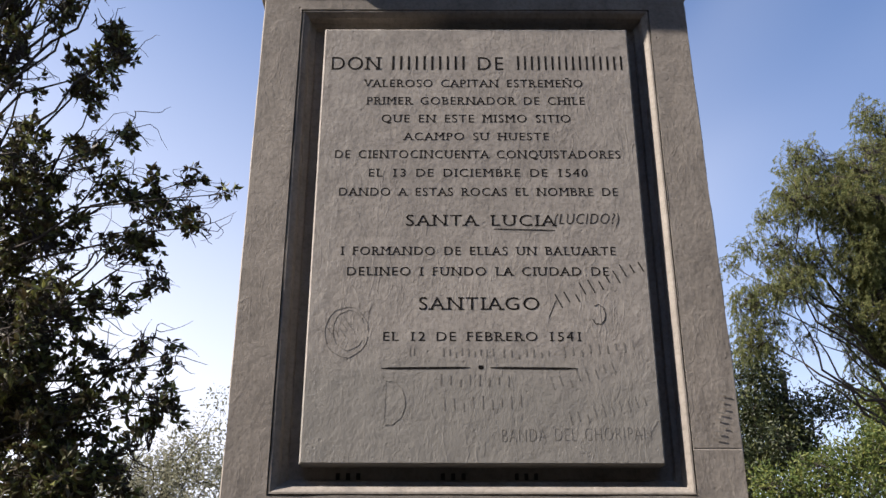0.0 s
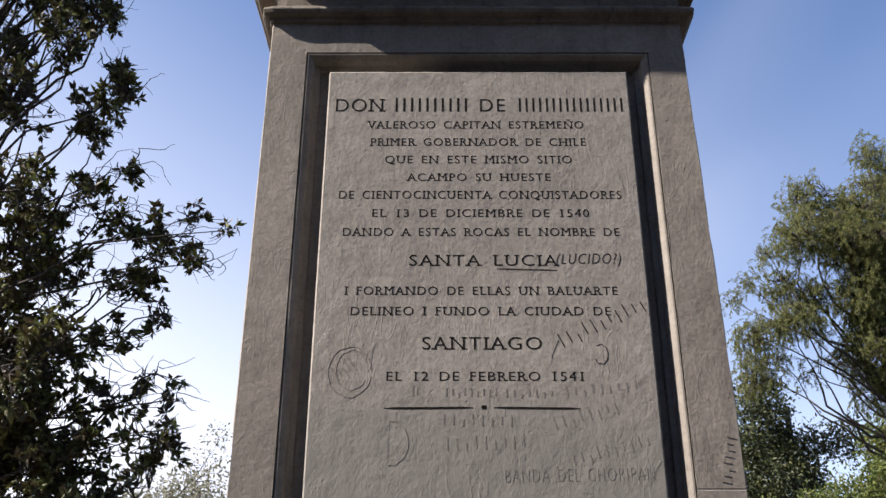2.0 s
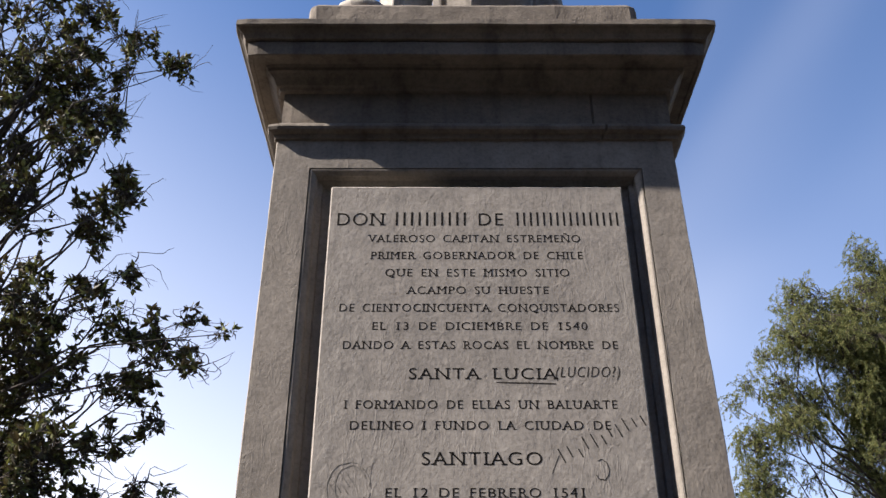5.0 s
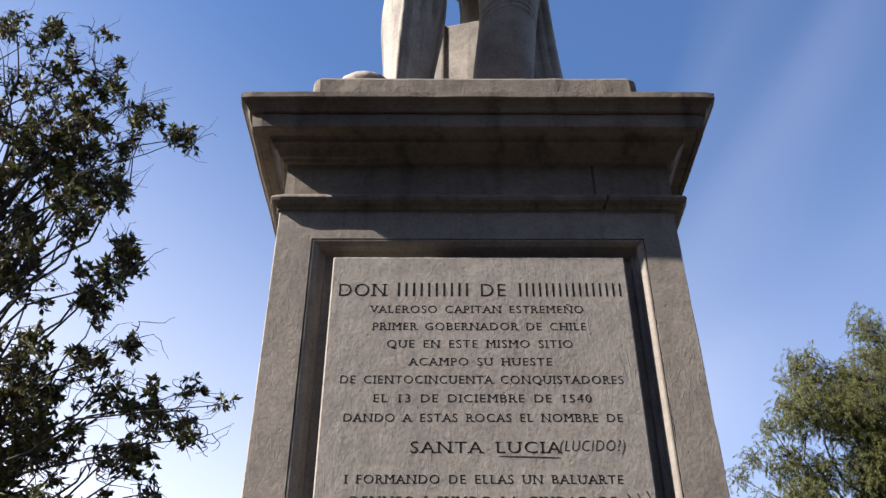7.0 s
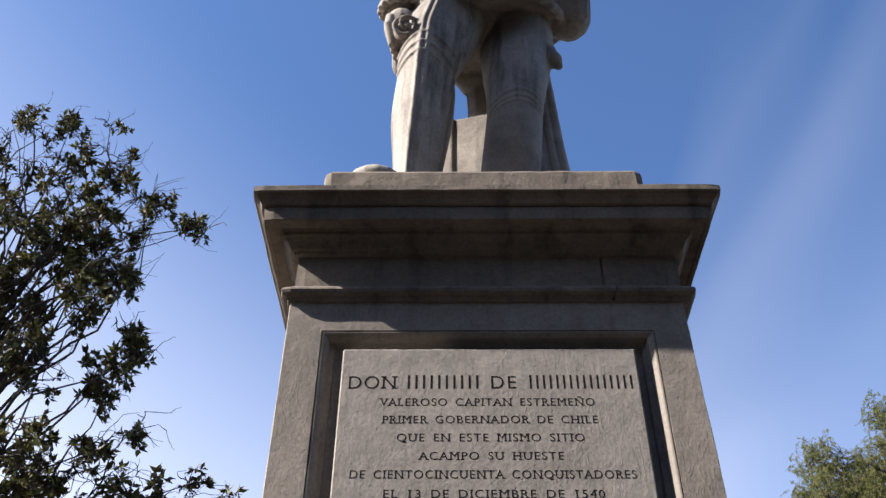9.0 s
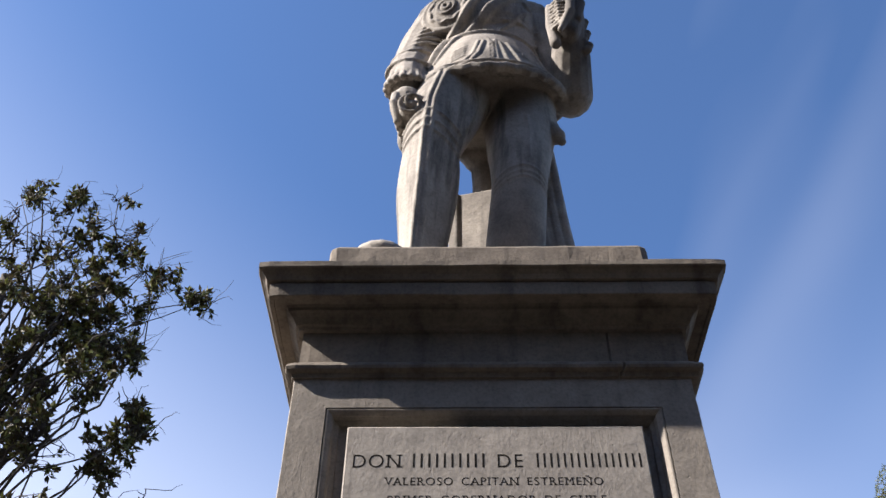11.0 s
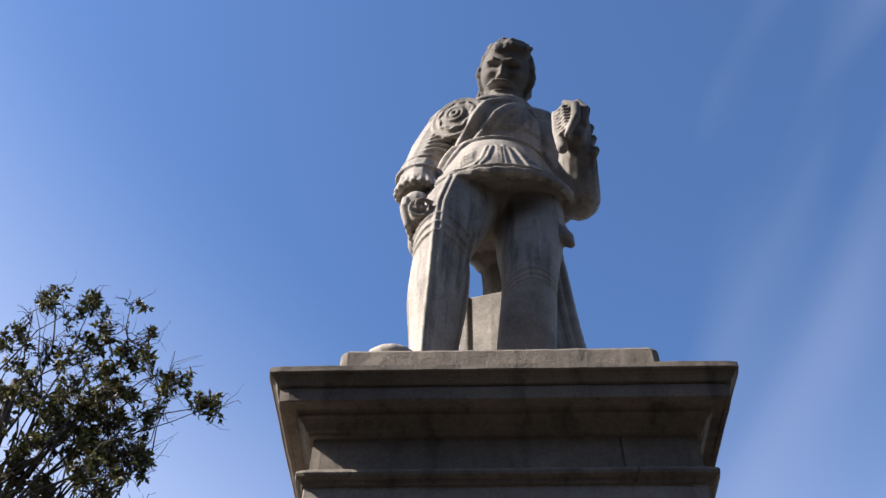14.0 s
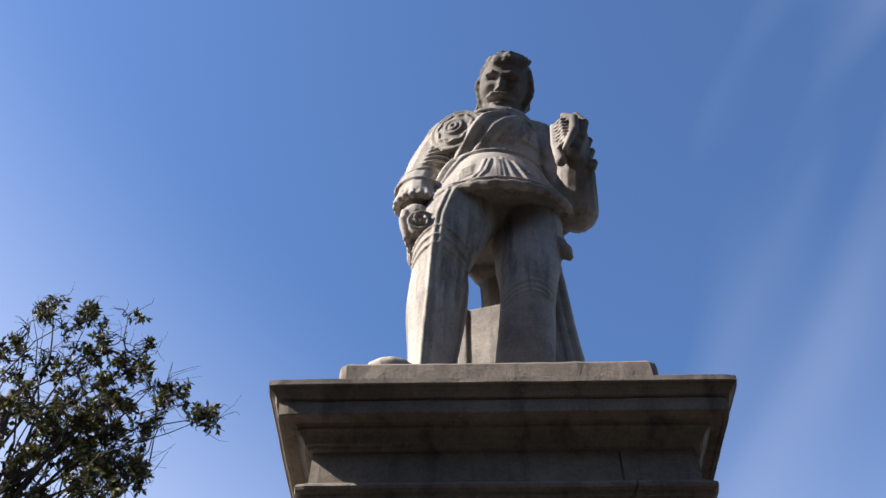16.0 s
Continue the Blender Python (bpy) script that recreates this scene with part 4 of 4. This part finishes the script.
def strand(pile, wood, at, size, leaf_len):
    """A hanging spray of narrow leaflets."""
    n = rng.randint(9, 16)
    d = (rand_dir() * 0.8 + Vector((0, 0, -0.2))).normalized()
    p = Vector(at)
    for k in range(n):
        d = (d + Vector((0, 0, -0.10)) + rand_dir() * 0.16).normalized()
        p = p + d * size / n
        for s in (-1, 1):
            q = (d * 0.5 + rand_dir() * 0.6 + Vector((0, 0, -0.3))).normalized()
            blade(pile, p, q, rand_dir(), leaf_len * rng.uniform(0.7, 1.2), leaf_len * 0.24)


def clump(pile, at, size, leaf_len):
    for k in range(rng.randint(9, 15)):
        o = rand_dir() * size * rng.random() ** 0.5
        blade(pile, Vector(at) + o, (o.normalized() + rand_dir() * 0.8).normalized(), rand_dir(), leaf_len * rng.uniform(0.7, 1.2), leaf_len * 0.45)


def tree(name, label, base, top, girth, y, lobes, leaves, style, per, leaf_len, deep=1.3, twig=0.006, bare=0, tight=1.0, bend=0.16):
    """A tapered trunk, limbs to each lobe of the crown, twigs, and leaves; lobes: (x, z, radius, density) about the depth y."""
    root = thing(name, label, "tree", at=base)
    trunk, crown = Pile(), Pile()
    spine = bent(base, top, 0.04, 8)
    trunk.add(*tube(spine, [girth * (1.25 - 0.95 * i / 8) for i in range(9)], 10))
    limbs = Pile()
    for x, z, r, dens in lobes:
        r *= tight
        c = Vector((x, y + rng.uniform(-0.5, 0.5) * r * deep, z))
        h = max(0.12, min(0.95, (z - base[2]) / (top[2] - base[2]) * 0.72))
        i = h * 8
        a = spine[int(i)].lerp(spine[min(8, int(i) + 1)], i - int(i))
        thick = girth * 0.055 + 0.020 * r
        limbs.add(*tube(bent(a, c, bend, 8), [thick * (1.7 - 1.35 * k / 8) for k in range(9)], 6))
        forks = []
        for k in range(max(3, int(5 * r / 0.5))):
            o = rand_dir()
            e = c + Vector((o.x * r, o.y * r * deep, o.z * r)) * rng.uniform(0.45, 0.9)
            path = bent(c, e, 0.16, 4)
            limbs.add(*tube(path, [thick * 0.45 * (1.3 - 0.9 * q / 4) for q in range(5)], 4))
            forks.extend(path[1:])
            if style == "rosette":
                for q in path[2:]:
                    side = q + rand_dir() * r * rng.uniform(0.3, 0.6)
                    sub = bent(q, side, 0.25, 4)
                    limbs.add(*tube(sub, [twig * 1.6, twig * 1.4, twig * 1.2, twig, twig * 0.7], 3))
                    forks.append(side)
        count = int(per * dens * (r / 0.5) ** 2)
        tufts = []
        for k in range(count):
            o = rand_dir() * rng.random() ** 0.4
            p = c + Vector((o.x * r, o.y * r * deep, o.z * r))
            if style == "rosette":          # leaves stand in tufts at the twigs' ends
                if k % 6 == 0:
                    tufts.append(p)
                p = rng.choice(tufts[-3:]) + rand_dir() * rng.uniform(0.02, 0.18)
            f = min(forks, key=lambda q: (q - p).length)
            if twig and (style == "rosette" or k % 2 == 0):
                limbs.add(*tube(bent(f, p, 0.15, 2), [twig * 1.3, twig, twig * 0.6], 3))
            if style == "rosette":
                rosette(crown, p, (p - f).normalized() if (p - f).length > 0.01 else Vector((0, 0, 1)), leaf_len)
            elif style == "strand":
                strand(crown, limbs, p, rng.uniform(0.14, 0.34), leaf_len)
            else:
                clump(crown, p, leaf_len * 2.2, leaf_len)
        for k in range(int(bare * r / 0.5)):
            o = rand_dir()
            f = rng.choice(forks)
            e = f + (Vector((o.x, o.y, o.z * 0.8)) + Vector((0.4, 0, 0.1))) * rng.uniform(0.2, 0.45)
            limbs.add(*tube(bent(f, e, 0.30, 5), [twig * 1.1, twig, twig * 0.9, twig * 0.8, twig * 0.6, twig * 0.4], 3))
    part("trunk", trunk.pair(), BARK, root, smooth=True)
    part("limb_work", limbs.pair(), BARK, root, kind="stuff", smooth=True)
    part("crown", crown.pair(), leaves, root, kind="stuff")
    return root


# lobes of each crown: (x, z, radius, density)
MAG_TOP = [
    (-7.54, 13.31, 0.17, 0.8), (-7.3, 13.56, 0.1, 1), (-6.53, 13.19, 0.21, 0.9), (-5.8, 13.14, 0.13, 0.8), (-5.63, 12.38, 0.35, 0.9), (-7.32, 12.68, 0.17, 0.8), (-7.39, 12.06, 0.27, 0.9), (-6.89, 12.23, 0.2, 0.6), (-6.39, 12.04, 0.32, 0.7), (-4.98, 11.52, 0.22, 0.6),
    (-4.7, 11.6, 0.19, 0.9), (-4.13, 10.87, 0.2, 0.9), (-3.87, 10.86, 0.1, 1), (-4.97, 10.59, 0.18, 0.6), (-6.15, 11.62, 0.22, 0.5), (-6.5, 10.9, 0.38, 0.8), (-5.85, 10.67, 0.19, 0.5), (-5.98, 10.02, 0.29, 1), (-6.44, 9.75, 0.32, 1), (-4.96, 10.08, 0.11, 0.8),
    (-5.33, 9.67, 0.24, 0.9), (-4.68, 9.02, 0.29, 1)]
MAG_BROW = [
    (-4.79, 9.66, 0.11, 0.9), (-5.1, 9.09, 0.31, 1), (-4.36, 8.59, 0.21, 1), (-5.93, 9.22, 0.31, 0.8), (-5.55, 8.37, 0.37, 0.8), (-4.73, 8.31, 0.26, 0.9), (-7.6, 11.35, 0.44, 1), (-7.24, 10.01, 0.49, 1), (-6.7, 8.84, 0.46, 1)]
MAG_FILL = [(-5.95, 10.5, 0.4, 1), (-5.27, 10.3, 0.36, 1), (-4.71, 9.85, 0.2, 0.8), (-5.57, 11.04, 0.37, 1), (-6.86, 12.9, 0.24, 0.8), (-6.15, 12.75, 0.19, 0.7), (-5.56, 11.32, 0.24, 0.7), (-4.54, 11.07, 0.17, 0.8), (-5.36, 10.3, 0.21, 0.7), (-6.27, 11.33, 0.26, 0.8), (-4.71, 10.73, 0.15, 0.7)]
MAG_MID = [
    (-5.36, 6.93, 0.46, 1.7), (-5.21, 6.2, 0.41, 1.6), (-5.8, 8.52, 0.3, 0.8), (-4.69, 7.99, 0.26, 1), (-4.18, 7.54, 0.18, 0.8), (-4.3, 7.15, 0.18, 0.7), (-4.74, 6.93, 0.32, 0.9), (-4.08, 6.66, 0.28, 0.9), (-3.53, 6.46, 0.24, 0.8), (-3.29, 6.72, 0.15, 0.7),
    (-2.86, 6.49, 0.09, 0.9), (-3.07, 6.1, 0.19, 0.8), (-3.52, 6.06, 0.27, 0.6), (-4.02, 5.71, 0.3, 0.6), (-4.54, 6.1, 0.27, 0.5), (-4.8, 5.8, 0.3, 0.9), (-3.42, 5.38, 0.19, 0.6), (-4.13, 5.1, 0.3, 0.7), (-4.64, 4.96, 0.36, 1), (-5.06, 5.1, 0.36, 1.6)]
MAG_FOOT = [
    (-3.46, 4.7, 0.2, 0.6), (-3.2, 4.39, 0.14, 0.6), (-3.94, 4.47, 0.29, 0.7), (-3.49, 3.95, 0.25, 0.8), (-3.19, 3.91, 0.13, 0.6), (-4.65, 4.03, 0.44, 1.6), (-4.11, 3.86, 0.28, 0.8), (-3.54, 3.44, 0.25, 0.8), (-4.59, 3.44, 0.5, 1.7), (-3.99, 3.14, 0.31, 1.2),
    (-4.89, 4.4, 0.39, 1.5), (-4.32, 2.96, 0.43, 1.7), (-3.67, 3.08, 0.18, 0.7), (-5.72, 5.36, 0.53, 1.6), (-5.45, 4.01, 0.51, 1.6)]
tree("magnolia_tree", "tall magnolia tree with dark glossy leaves and bare twigs", (-6.3, 10.3, 0), (-7.4, 10.4, 11.8), 0.24, 10.0, MAG_MID + MAG_FOOT + MAG_BROW + MAG_TOP + MAG_FILL, MAGNOLIA, "rosette", 86, 0.126, bare=20, tight=1.22)
PEP = [
    (9.48, 12.21, 0.39, 0.8), (9.78, 11.67, 0.45, 0.9), (7.91, 11.15, 0.57, 0.7), (8.57, 10.9, 0.5, 0.9), (9.15, 10.8, 0.75, 1), (7.54, 10.13, 0.62, 1), (8.34, 9.97, 0.68, 1), (8.94, 9.55, 0.74, 1.1), (9.42, 9.71, 0.62, 1.1), (6.5, 9.23, 0.3, 0.5),
    (6.08, 8.74, 0.24, 0.5), (6.86, 9.71, 0.31, 0.5), (7.17, 8.19, 0.45, 1.1), (8.65, 8.74, 0.54, 1.1), (9.05, 8.44, 0.6, 1.1), (8.77, 7.67, 0.65, 1), (8.85, 6.92, 0.52, 0.9), (8.16, 7.5, 0.29, 0.6), (6.32, 7.81, 0.53, 0.9), (6.86, 7.44, 0.29, 0.4),
    (6.23, 7.06, 0.47, 0.8), (7.39, 7.14, 0.35, 0.25)]
PEP_FAR = [
    (7.27, 9.1, 0.49, 0.8), (7.84, 8.84, 0.54, 0.8), (7.6, 8.06, 0.36, 0.5), (10.34, 11.15, 0.89, 1), (10.09, 9.23, 0.98, 1), (9.72, 7.32, 0.94, 1)]
tree("pepper_tree", "tall pepper tree with drooping feathery green foliage", (9.8, 18.2, 0), (9.0, 18.0, 10.5), 0.24, 18.0, PEP + PEP_FAR, PEPPER, "strand", 250, 0.066, twig=0.007, bend=0.20)
tree("evergreen_tree", "dark evergreen tree behind the pepper tree", (10.4, 26.4, 0), (9.9, 26, 8.5), 0.25, 26.0, [(9.12, 8.5, 0.83, 1), (8.67, 7.27, 0.74, 1.2), (9.65, 7.18, 0.82, 1), (10.58, 7.38, 0.57, 0.5), (11.4, 7.48, 0.66, 0.5), (9.0, 6.09, 0.96, 1.3), (10.02, 6.38, 0.73, 1.1), (8.12, 5.49, 0.96, 1.3)], DARK_LEAF, "clump", 70, 0.14, twig=0.01)
tree("sunlit_tree", "sunlit yellow-green leafy tree beyond the shrub", (10.3, 20.3, 0), (10.1, 20, 5.6), 0.12, 20.0, [(9.48, 5.91, 0.63, 1.1), (10.11, 6.36, 0.63, 1.1), (9.92, 5.35, 0.75, 1.1)], BUSH_LEAF, "clump", 90, 0.10)
tree("shrub", "sunlit yellow-green shrub with dense small leaves", (6.0, 14.2, 0), (6.0, 14.0, 3.6), 0.10, 14.0, [(6.26, 3.91, 0.52, 1.2), (5.66, 3.75, 0.43, 1.2), (6.61, 4.11, 0.43, 1.2), (4.85, 3.59, 0.34, 1), (6.89, 3.66, 0.51, 1.2), (5.89, 3.32, 0.59, 1.2), (5.12, 3.24, 0.51, 1.2)], BUSH_LEAF, "clump", 120, 0.075)
tree("slender_tree", "distant slender tree with sparse pale leaves", (-10.8, 34.3, 0), (-10.2, 34, 7.6), 0.16, 34.0, [(-9.25, 7.66, 1.27, 0.5), (-8.76, 9.15, 0.54, 0.35), (-10.21, 6.83, 1.15, 0.7), (-12.21, 6.22, 1.24, 0.7), (-8.69, 6.22, 1.45, 0.8), (-10.92, 5.82, 1.65, 0.9)], PALE_LEAF, "clump", 22, 0.17, twig=0.008)
